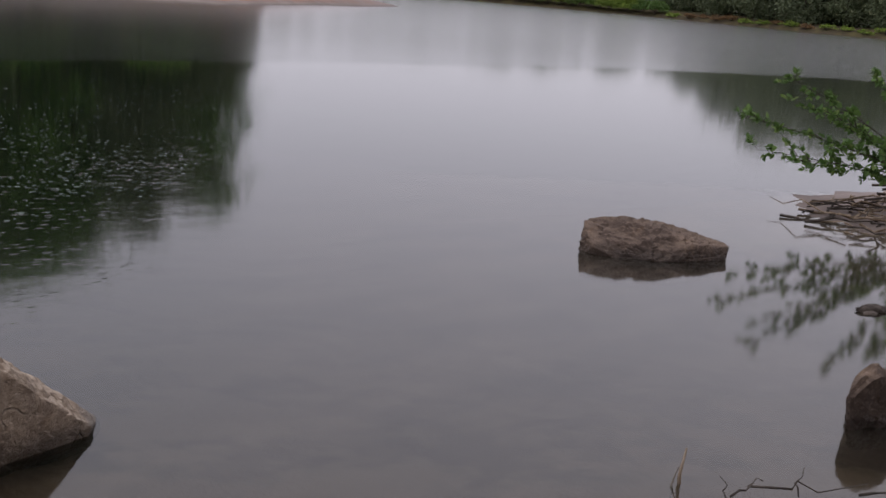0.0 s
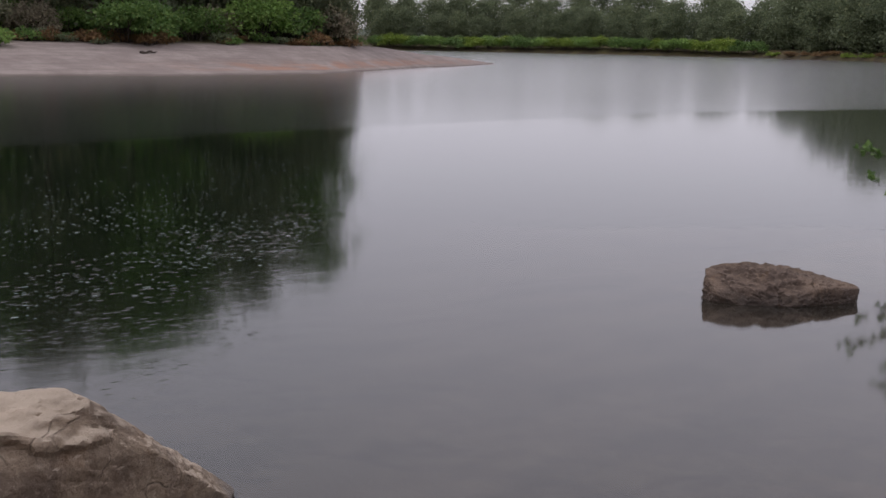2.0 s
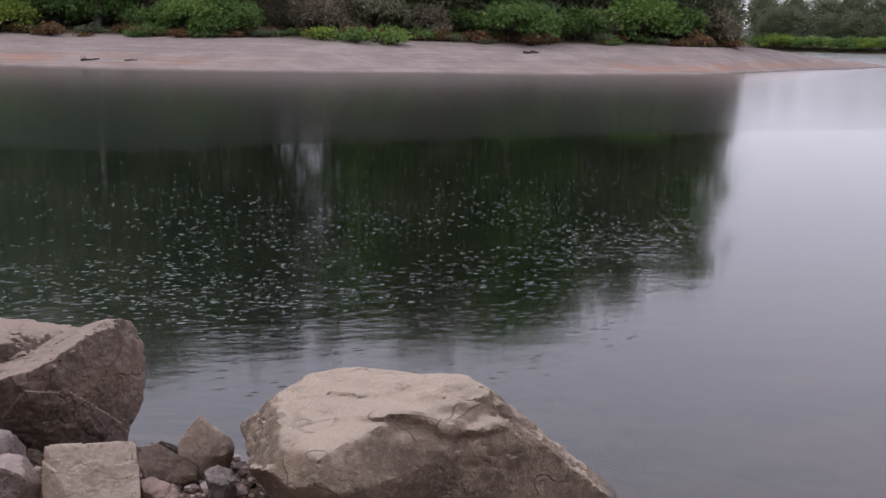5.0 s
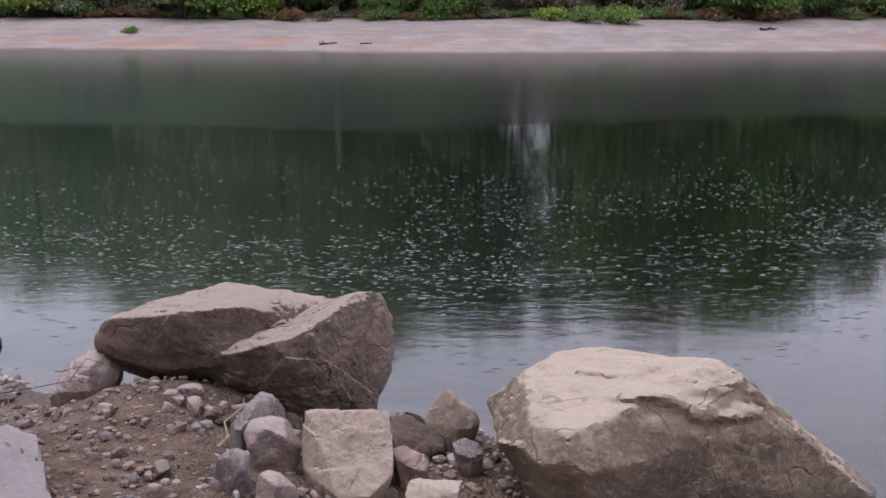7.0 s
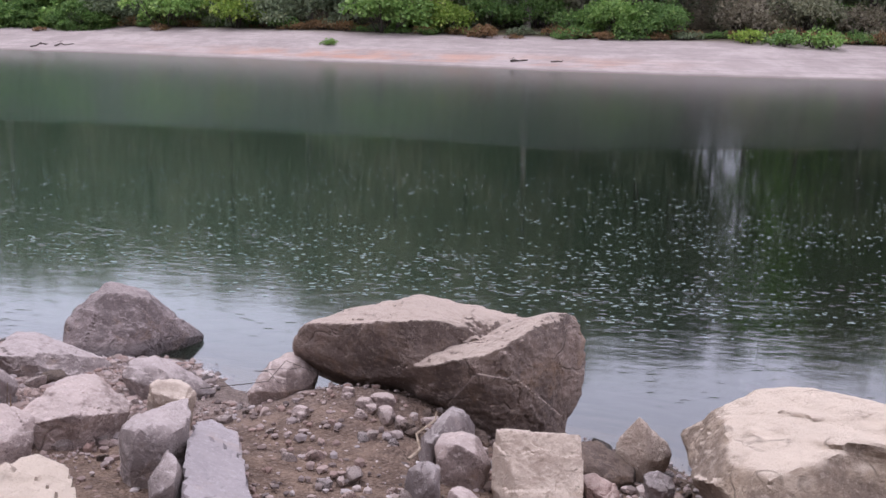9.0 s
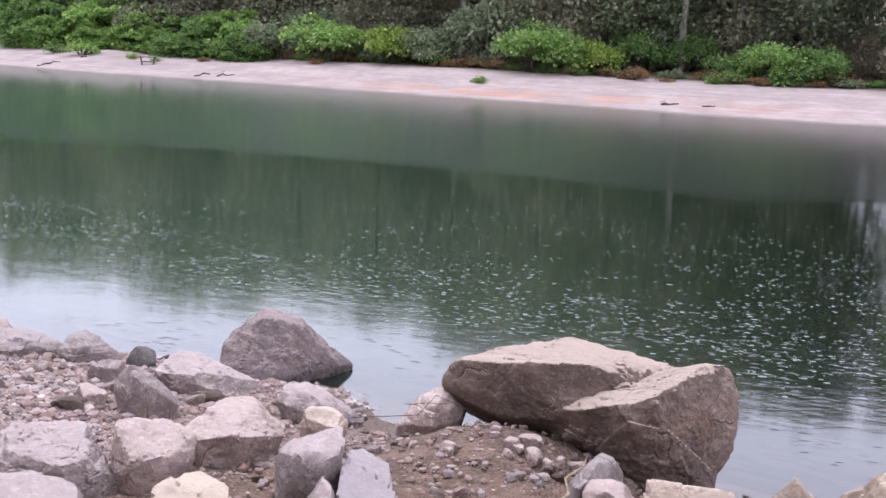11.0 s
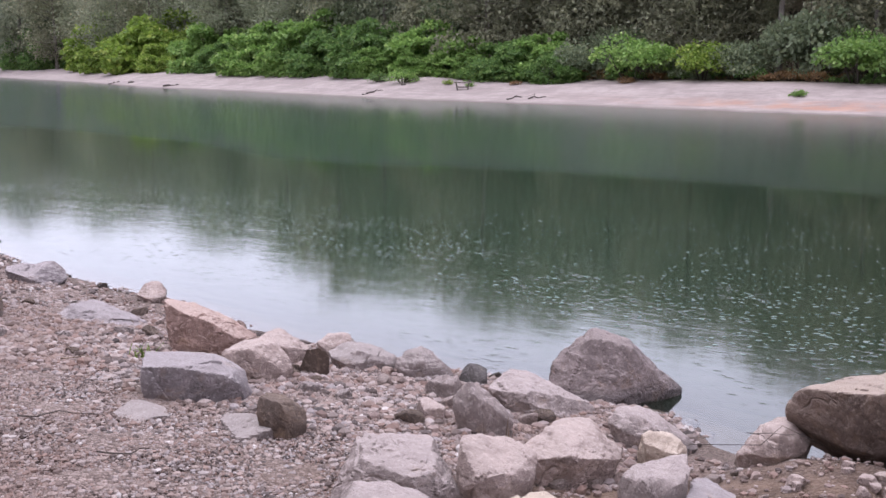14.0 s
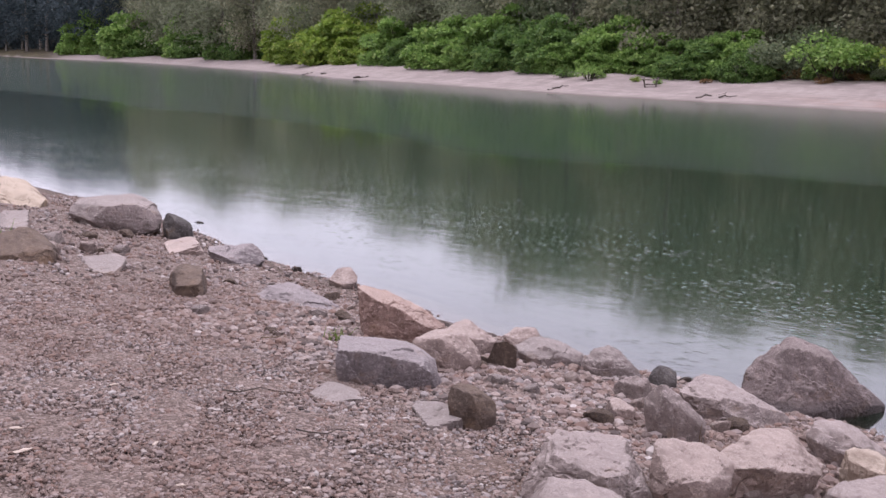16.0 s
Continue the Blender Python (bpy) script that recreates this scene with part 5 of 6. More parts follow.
def bush_meshes(rng, wide, tall, count, size):
    """Stems and foliage of a rounded, tiered bush."""
    n_lobes = 13
    ang = rng.uniform(0, 2 * np.pi, n_lobes)
    rad = wide * 0.42 * np.sqrt(rng.random(n_lobes))
    lobes = np.stack([np.cos(ang) * rad, np.sin(ang) * rad, tall * rng.uniform(0.22, 0.76, n_lobes) * (1 - 0.4 * rad / (wide * 0.42))], 1)
    which = rng.integers(n_lobes, size=count)
    d = rng.normal(size=(count, 3))
    d /= np.linalg.norm(d, axis=1, keepdims=True)
    d[:, 2] = np.abs(d[:, 2]) * 0.9 - 0.35 * rng.random(count)
    lobe_r = (rng.uniform(0.18, 0.30, n_lobes) * wide)[which][:, None]
    where = lobes[which] + d * lobe_r * (0.72 + 0.35 * rng.random((count, 1))) * [1, 1, 0.75 * tall / wide + 0.35]
    where[:, 2] = np.maximum(where[:, 2], 0.04 * tall + 0.25 * tall * rng.random(count) ** 2)
    stems = []
    for p in lobes:
        stems.append(tube([(p[0] * 0.25, p[1] * 0.25, -0.2), (p[0] * 0.6, p[1] * 0.6, p[2] * 0.5), tuple(p)], [0.035, 0.026, 0.012], 5))
        for _ in range(2):
            q = p + rng.normal(size=3) * wide * 0.12
            stems.append(tube([(p[0] * 0.6, p[1] * 0.6, p[2] * 0.5), tuple((p * 0.8 + q) / 1.9), tuple(q)], [0.018, 0.012, 0.006], 4))
    return joined(stems), leaves(rng, where, np.full(count, size), 0.35, d * 0.9)


def bush_mould(seed, wide, tall, count, size):
    rng = np.random.default_rng(seed)
    s, f = bush_meshes(rng, wide, tall, count, size)
    return mesh_of("stem", *s), mesh_of("foliage", *f, smooth=False)


BUSHES = [bush_mould(20 + k, 3.6, 2.5, 3300, 0.18) for k in range(5)]


def thicket_mould(seed):
    """A wide mound of big-leaved stems that closes down to the ground."""
    rng = np.random.default_rng(seed)
    lobes, stems = [], []
    for k in range(56):
        a, q = rng.uniform(0, 2 * np.pi), math.sqrt(rng.random())
        dome = 2.75 * math.sqrt(max(0.06, 1 - (q * 0.97) ** 2)) * rng.uniform(0.8, 1.12)
        lobes.append((math.cos(a) * q * 2.4, math.sin(a) * q * 1.9, dome * rng.uniform(0.1, 0.95) ** 0.8))
    lobes = np.array(lobes)
    for p in lobes[::2]:
        stems.append(tube([(p[0] * 0.5, p[1] * 0.5, -0.3), (p[0] * 0.8, p[1] * 0.8, p[2] * 0.55), tuple(p)], [0.03, 0.022, 0.01], 5))
    count = 13500
    which = rng.integers(len(lobes), size=count)
    d = rng.normal(size=(count, 3))
    d /= np.linalg.norm(d, axis=1, keepdims=True)
    d[:, 2] = np.abs(d[:, 2]) * 0.8 - 0.3 * rng.random(count)
    size = rng.uniform(0.38, 0.72, len(lobes))[which][:, None]
    where = lobes[which] + d * size * (0.75 + 0.35 * rng.random((count, 1))) * [1, 1, 0.5]
    where[:, 2] = np.maximum(where[:, 2], 0.03 + 0.3 * rng.random(count) ** 2)
    n = 2600
    a, q = rng.uniform(0, 2 * np.pi, n), rng.uniform(0.6, 1.05, n)
    skirt = np.stack([np.cos(a) * q * 2.5, np.sin(a) * q * 2.0, 0.55 * rng.random(n) ** 1.3 - 0.1], 1)
    where, d, count = np.concatenate([where, skirt]), np.concatenate([d, np.stack([np.cos(a), np.sin(a), 0 * a + 0.3], 1)]), count + n
    return mesh_of("stem", *joined(stems)), mesh_of("foliage", *leaves(rng, where, np.full(count, 0.205), 0.4, d * 0.9), smooth=False)


THICKET = [thicket_mould(140 + k) for k in range(5)]
LOW = [bush_mould(60 + k, 1.6, 0.8, 700, 0.13) for k in range(3)]


def bush(az, r, scale, leaf, label, moulds=BUSHES, seed=0, stretch=1.0, group="bushes along the beach"):
    x, y = spread(az, r)
    rng = random.Random(seed)
    stems, foliage = moulds[seed % len(moulds)]
    ob = thing("bush", label, "bush", group)
    for name, me, mt in (("stem", stems, bark_dark), ("foliage", foliage, leaf)):
        p = new(name, me)
        if not me.materials:
            me.materials.append(mt)
        p.parent = ob
        p.material_slots[0].link = "OBJECT"
        p.material_slots[0].material = mt
    low = height(x, y)
    if moulds is THICKET:
        fx, fy = spread(az, r - 1.9 * scale)
        low = max(0.25, height(fx, fy))
    ob.matrix_world = pose(x, y, low - 0.05, 0, 0, rng.uniform(0, 360)) @ Matrix.Diagonal((scale, scale, scale * stretch, 1))
    return ob


def hedge():
    rng = random.Random(3)
    k = 0
    # bushes standing out on the edge of the beach: bearing, metres past the waterline, size, leaf
    front = [(18.4, 11.0, 1.45, leaf_bright), (15.0, 11.8, 1.2, leaf_yellow), (13.3, 12.2, 1.15, leaf_grey), (16.8, 13.0, 0.9, leaf_grey), (21.4, 12.0, 1.2, leaf_grey),
             (7.6, 11.6, 1.5, leaf_bright), (4.4, 13.6, 1.05, leaf_yellow), (-4.2, 12.6, 1.1, leaf_bright), (-5.8, 12.8, 1.0, leaf_deep), (-2.4, 14, 0.8, leaf_deep),
             (-20.3, 12.6, 1.35, leaf_deep), (-23.4, 13.6, 1.1, leaf_deep), (-26.6, 13.6, 1.4, leaf_bright), (-27.9, 15.0, 1.2, leaf_deep),
             (-30.2, 16.0, 0.62, leaf_deep), (-31.2, 18.0, 0.5, leaf_deep), (-17.3, 15.5, 0.9, leaf_deep), (-15.0, 16.6, 0.95, leaf_deep), (22.6, 11.0, 0.9, leaf_deep)]
    for az, past, size, leaf in front:
        r = np.interp(az, FAR_AZ, FAR_R) + past
        bush(az, r, size, leaf, {"grey_green_leaf": "grey-green shrub on the beach edge", "bright_leaf": "bright green leafy bush on the beach edge", "yellowing_leaf": "yellow-green leafy bush on the beach edge",
                                     "deep_leaf": "dark green leafy bush on the beach edge"}[leaf.name], BUSHES, k)
        k += 1
    # a continuous belt of bushes further left, and a looser second row
    az = 22.6
    while az < 55.6:
        rf = np.interp(az, FAR_AZ, FAR_R)
        leaf = leaf_yellow if 41.5 < az < 45 else (leaf_bright if rng.random() < 0.82 else leaf_deep)
        tall = np.interp(az, [22, 30, 40, 50, 56], [3.6, 4.8, 7.6, 12.5, 16.0])
        size = tall / 3.0 * rng.uniform(0.88, 1.12)
        slant = np.interp(az, FAR_AZ, SLANT)
        bush(az + rng.uniform(-0.3, 0.3), rf + (13.6 + rng.uniform(-0.6, 1.2) + 1.2 * (size - 1.3)) / slant, size, leaf, "dense green thicket bush above the far beach", THICKET, k, 1.0, "thicket above the beach")
        k += 1
        leaf = leaf_yellow if 41.0 < az < 45 else (leaf_bright if rng.random() < 0.6 else leaf_deep)
        bush(az + rng.uniform(-0.4, 0.4) * slant, rf + (11.4 + rng.uniform(-0.5, 0.9) + 0.8 * (size - 1.3)) / slant, size * rng.uniform(0.5, 0.75), leaf, "lower thicket bush at the top of the far beach", THICKET, k, rng.uniform(0.9, 1.1), "thicket above the beach")
        k += 1
        az += math.degrees(2.0 * size / rf) * rng.uniform(0.75, 1.1)
    az = -30.0
    while az < 55:
        rf = np.interp(az, FAR_AZ, FAR_R)
        leaf = rng.choice([leaf_deep, leaf_grey, leaf_bright, leaf_olive] if az > 20 else [leaf_grey, leaf_olive, leaf_brown, leaf_deep])
        size = rng.uniform(1.3, 1.8) if az > 8 else rng.uniform(0.8, 1.15)
        bush(az, rf + (15.5 + rng.uniform(-1, 2.5)) / np.interp(az, FAR_AZ, SLANT), size, leaf, "shrub in the undergrowth behind the beach", BUSHES, k, rng.uniform(0.9, 1.3), "undergrowth")
        k += 1
        az += math.degrees(2.9 * size / rf) * rng.uniform(0.8, 1.3)
    # low growth on the sand
    for az, past, size, leaf in ((10.4, 5.2, 0.62, leaf_bright), (26.6, 7.6, 0.45, leaf_bright), (30.0, 8.6, 1.3, leaf_bright), (31.2, 8.8, 1.1, leaf_deep), (27.7, 8.2, 0.55, leaf_yellow),
                                 (-10.6, 10.2, 1.2, leaf_yellow), (-12.2, 9.6, 1.35, leaf_deep), (-13.8, 9.4, 1.5, leaf_bright), (24.3, 8.6, 0.5, leaf_dry), (18.7, 9.4, 0.7, leaf_dry)):
        bush(az, np.interp(az, FAR_AZ, FAR_R) + past, size, leaf, "low plant growing on the far beach", LOW, k, 1.0, "low plants on the beach")
        k += 1
    for _ in range(120):
        az = rng.uniform(-31, 23)
        bush(az, np.interp(az, FAR_AZ, FAR_R) + rng.uniform(11.2, 13.5), rng.uniform(0.6, 1.2), rng.choice([leaf_dry, leaf_dry, leaf_grey, leaf_deep]),
             "dry scrub at the foot of the woods", LOW, k, rng.uniform(0.7, 1.2), "dry scrub")
        k += 1


hedge()


# ---- trees ----
def tree_meshes(seed, tall, wide, first, count, size):
    """Trunk with limbs, and a crown of leaves in clumps."""
    rng = np.random.default_rng(seed)
    lean = rng.normal(size=2) * 0.03 * tall
    h = np.linspace(0, 1, 8)
    spine = np.stack([lean[0] * h ** 2 + 0.08 * np.sin(h * 5 + seed), lean[1] * h ** 2, h * tall * 0.93 - 0.3], 1)
    pieces = [tube(spine, 0.014 * tall * (1 - h * 0.88) + 0.01, 8)]
    clumps = []
    for k in range(26):
        u = first + (0.97 - first) * (k + rng.random()) / 26
        start = np.array([np.interp(u, h, spine[:, j]) for j in range(3)])
        a = k * 2.4 + rng.random()
        reach = wide * 0.5 * math.sin(math.pi * (0.16 + 0.80 * (u - first) / (1 - first))) * rng.uniform(0.7, 1.1) + 0.3
        end = start + [math.cos(a) * reach, math.sin(a) * reach, reach * rng.uniform(0.05, 0.5)]
        mid = (start + end) / 2 + [0, 0, -0.06 * reach]
        pieces.append(tube([start, mid, end], [0.0045 * tall * (1.15 - u), 0.003 * tall * (1.15 - u), 0.015], 5))
        for f in (0.45, 0.75, 1.0):
            clumps.append(start + (end - start) * f + rng.normal(size=3) * 0.25)
    clumps = np.array(clumps)
    which = rng.integers(len(clumps), size=count)
    spreadr = wide * rng.uniform(0.07, 0.14, len(clumps))[which][:, None]
    where = clumps[which] + rng.normal(size=(count, 3)) * spreadr * [1, 1, 0.75]
    return mesh_of("trunk", *joined(pieces)), mesh_of("crown", *leaves(rng, where, np.full(count, size), 0.4), smooth=False)


TREES = [tree_meshes(80 + k, 20, 10.5, 0.10, 11000, 0.36) for k in range(4)]
SLIM = [tree_meshes(90 + k, 20, 7.0, 0.14, 7000, 0.34) for k in range(3)]
POLES = [tree_meshes(105 + k, 20, 7.0, 0.36, 5500, 0.36) for k in range(3)]
SMALL = [tree_meshes(95 + k, 11, 8.0, 0.05, 7200, 0.38) for k in range(3)]


def tree(x, y, scale, moulds, leaf, bark, label, group, k, stretch=1.0):
    trunk, crown = moulds[k % len(moulds)]
    ob = thing("tree", label, "tree", group)
    for name, me, mt in (("trunk", trunk, bark), ("crown", crown, leaf)):
        p = new(name, me)
        if not me.materials:
            me.materials.append(mt)
        p.parent = ob
        p.material_slots[0].link = "OBJECT"
        p.material_slots[0].material = mt
    ob.matrix_world = pose(x, y, height(x, y) - 0.1, 0, 0, (k * 77) % 360) @ Matrix.Diagonal((scale, scale, scale * stretch, 1))


def woods():
    rng = random.Random(9)
    k = 0
    top_az = [-32, -31, -28, -20, -14, -3, 13, 20, 30, 34, 37, 43, 52, 59]
    top_el = [10.6, 11.4, 12.8, 15.0, 16.4, 16.9, 14.1, 12.8, 11.8, 10.8, 9.4, 8.1, 7.1, 7.4]
    for row, past, step in ((0, 19, 4.6), (1, 26, 5.2), (2, 36, 6.2), (3, 46, 7.4)):
        az = -29.3 + row * 0.5
        while az < 67:
            rf = np.interp(az, FAR_AZ, FAR_R)
            r = rf + (past + rng.uniform(-2.0, 2.5)) / max(0.45, np.interp(az, FAR_AZ, SLANT))
            x, y = spread(az, r)
            want = (1.9 + r * math.tan(radians(np.interp(az, top_az, top_el))) - height(x, y)) * rng.uniform(0.8, 0.97)
            want = min(want, 26 if az < 46 else 36) * (1.0 if row < 2 else 0.95)
            open_gap = -11.4 < az < -6.8
            if not open_gap:
                slim = rng.random() < 0.4
                bare = row < 2 and -7 < az < 17 and rng.random() < 0.45
                common, odd = (leaf_far_haze, leaf_far_haze) if az > 53 else (leaf_hazel, leaf_olive) if az > 26 else (leaf_olive, leaf_brown) if az > -3 else (leaf_tree, leaf_deep)
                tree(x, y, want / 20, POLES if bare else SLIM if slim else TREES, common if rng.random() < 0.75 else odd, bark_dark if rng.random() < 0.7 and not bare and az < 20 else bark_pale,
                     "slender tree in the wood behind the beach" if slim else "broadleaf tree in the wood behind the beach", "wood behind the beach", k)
            k += 1
            az += math.degrees(step / r) * rng.uniform(0.75, 1.25)
    az = -29.0
    while az < 60:
        rf = np.interp(az, FAR_AZ, FAR_R)
        x, y = spread(az, rf + (rng.choice([17.5, 20, 24, 30, 38]) + rng.uniform(-1, 1)) / max(0.45, np.interp(az, FAR_AZ, SLANT)))
        if not -11.0 < az < -7.2:
            tree(x, y, rng.uniform(0.45, 0.75) * (1.0 if az < 38 else 1.4), SMALL, leaf_far_haze if az > 54 else rng.choice([leaf_hazel, leaf_olive, leaf_grey, leaf_hazel] if az > 22 else [leaf_olive, leaf_brown, leaf_grey, leaf_olive] if az > -3 else [leaf_tree, leaf_brown, leaf_grey, leaf_tree]), bark_dark,
                 "young tree in the undergrowth of the wood", "young trees of the wood", k)
        k += 1
        az += math.degrees(2.5 / rf) * rng.uniform(0.7, 1.3)
    for az, size, tall in ((-8.3, 0.3, 3.2), (-9.2, 0.34, 3.0), (-10.7, 0.5, 1.9), (-7.3, 0.5, 1.9)):
        x, y = spread(az, 74 + rng.uniform(-2, 2))
        tree(x, y, size, SLIM, leaf_tree, bark_pale, "slender tree in a gap of the wood", "wood behind the beach", k, tall)
        k += 1
    for az, past, size in ((-29.6, 19, 0.42), (-29.2, 16.5, 0.5), (-28.7, 20, 0.62), (-28.2, 17, 0.55), (-29.0, 24, 0.7), (-30.2, 15.5, 0.34), (-30.7, 15, 0.28), (-29.9, 21, 0.5), (-30.4, 22, 0.42)):
        x, y = spread(az, np.interp(az, FAR_AZ, FAR_R) + past)
        tree(x, y, size, SMALL, leaf_tree, bark_dark, "young tree in the undergrowth of the wood", "young trees of the wood", k)
        k += 1
    for step in range(9):
        x, y = spread(-10.9 + step * 0.45, 72 + 6 * (step % 3))
        tree(x, y, 0.2 + 0.03 * (step % 4), SMALL, leaf_tree if step % 2 else leaf_brown, bark_dark, "young tree in the undergrowth of the wood", "young trees of the wood", k)
        k += 1
    # the bank across the water, downstream
    az = -62.0
    while az < -31.5:
        ra = np.interp(az, ACROSS_AZ, ACROSS_R)
        for past, lo, hi in ((10, 0.42, 0.62), (17, 0.58, 0.78), (28, 0.66, 0.92)):
            x, y = spread(az + rng.uniform(-0.4, 0.4), ra + past + rng.uniform(-3, 3))
            tree(x, y, rng.uniform(lo, hi) * float(np.interp(az, [-57, -54, -51.5], [2.3, 1.7, 1.25])), SMALL, rng.choice([leaf_haze, leaf_grey, leaf_haze]), bark_dark, "rounded tree on the distant bank", "trees on the distant bank", k)
            k += 1
        az += math.degrees(5.4 / ra) * rng.uniform(0.8, 1.2)
    az = -62.0
    while az < -31.8:
        ra = np.interp(az, ACROSS_AZ, ACROSS_R)
        if az > -51.5:
            bush(az, ra + rng.uniform(1.5, 3.0), rng.uniform(1.1, 1.45), rng.choice([leaf_bright, leaf_yellow, leaf_deep]), "green bush at the edge of the distant bank", BUSHES, k, 1.0, "bushes on the distant bank")
        else:
            bush(az, ra + rng.uniform(1.0, 2.5), rng.uniform(1.3, 1.9), rng.choice([leaf_yellow, leaf_dry, leaf_yellow]), "yellowing low growth on the distant bank", LOW, k, 0.8, "low growth on the distant bank")
        k += 1
        az += math.degrees(2.6 / ra) * rng.uniform(0.8, 1.2)


woods()


# ---- the shrub on the low sandbar, with its heap of washed-up twigs ----
def stick(rng, a, b, thick, bend=0.06, sides=5, kinks=5):
    """A thin crooked stick from a to b."""
    a, b = np.asarray(a, float), np.asarray(b, float)
    u = np.linspace(0, 1, kinks)[:, None]
    pts = a + (b - a) * u + rng.normal(size=(kinks, 3)) * bend * np.linalg.norm(b - a) * np.sin(u * math.pi)
    return tube(pts, thick * (1.0 - 0.65 * u[:, 0]), sides)


def sandbar_shrub():
    rng = np.random.default_rng(31)
    ob = thing("shrub", "sparse green shrub leaning over the water from a sandbar", "shrub")
    base = np.array([11.7, 4.75, 0.22])
    tips = [(9.62, 6.05, 0.92), (9.72, 5.95, 0.62), (9.80, 5.80, 1.36), (9.95, 5.60, 0.55), (10.05, 5.45, 1.05), (10.2, 5.1, 1.42), (10.1, 5.35, 0.75),
            (10.4, 4.8, 1.25), (10.5, 4.6, 0.95), (10.9, 4.7, 1.6), (11.3, 4.9, 1.75), (10.0, 5.75, 1.12), (11.6, 5.3, 1.5), (10.35, 5.0, 0.6)]
    where, grow = [], []
    for tip in tips:
        tip = np.array(tip)
        mid = base + (tip - base) * 0.5 + [0, 0, 0.14] + rng.normal(size=3) * 0.06
        u = np.linspace(0, 1, 9)[:, None]
        line = base * (1 - u) ** 2 + 2 * mid * u * (1 - u) + tip * u ** 2
        part("branch", mesh_of("branch", *tube(line, 0.009 * (1.05 - 0.85 * u[:, 0]), 5)), bark_dark, ob)
        for k in range(16):
            s = 0.3 + 0.7 * (k + rng.random()) / 16
            p = base * (1 - s) ** 2 + 2 * mid * s * (1 - s) + tip * s ** 2
            d = (tip - base) * 0.5 + rng.normal(size=3) * 0.45
            q = p + d / np.linalg.norm(d) * rng.uniform(0.10, 0.28) * (1.25 - s * 0.6)
            part("twig", mesh_of("twig", *tube([p, (p + q) / 2 + [0, 0, 0.015], q], [0.004, 0.003, 0.0015], 4)), bark_dark, ob)
            for _ in range(13):
                f = rng.uniform(0.25, 1.05)
                where.append(p + (q - p) * f)
                grow.append(d / np.linalg.norm(d) * 0.7)
    part("foliage", mesh_of("foliage", *leaves(rng, np.array(where), np.full(len(where), 0.066), 0.05, np.array(grow)), smooth=False), leaf_deep, ob)
    heap = thing("twig_heap", "heap of bleached twigs washed up on the sandbar", "driftwood")
    for _ in range(130):
        a = np.array([rng.uniform(9.75, 12.6), rng.uniform(4.6, 5.7), 0])
        ang = rng.normal() * 0.5 + math.radians(-35)
        ln = rng.uniform(0.3, 1.1)
        a[2] = height(a[0], a[1]) + rng.uniform(0.0, 0.16)
        b = a + [math.cos(ang) * ln, math.sin(ang) * ln, rng.normal() * 0.06]
        b[2] = max(b[2], height(b[0], b[1]) + 0.01)
        part("stick", mesh_of("stick", *stick(rng, a, b, rng.uniform(0.006, 0.016))), dead_wood if rng.random() < 0.45 else bark_dark, heap)


sandbar_shrub()


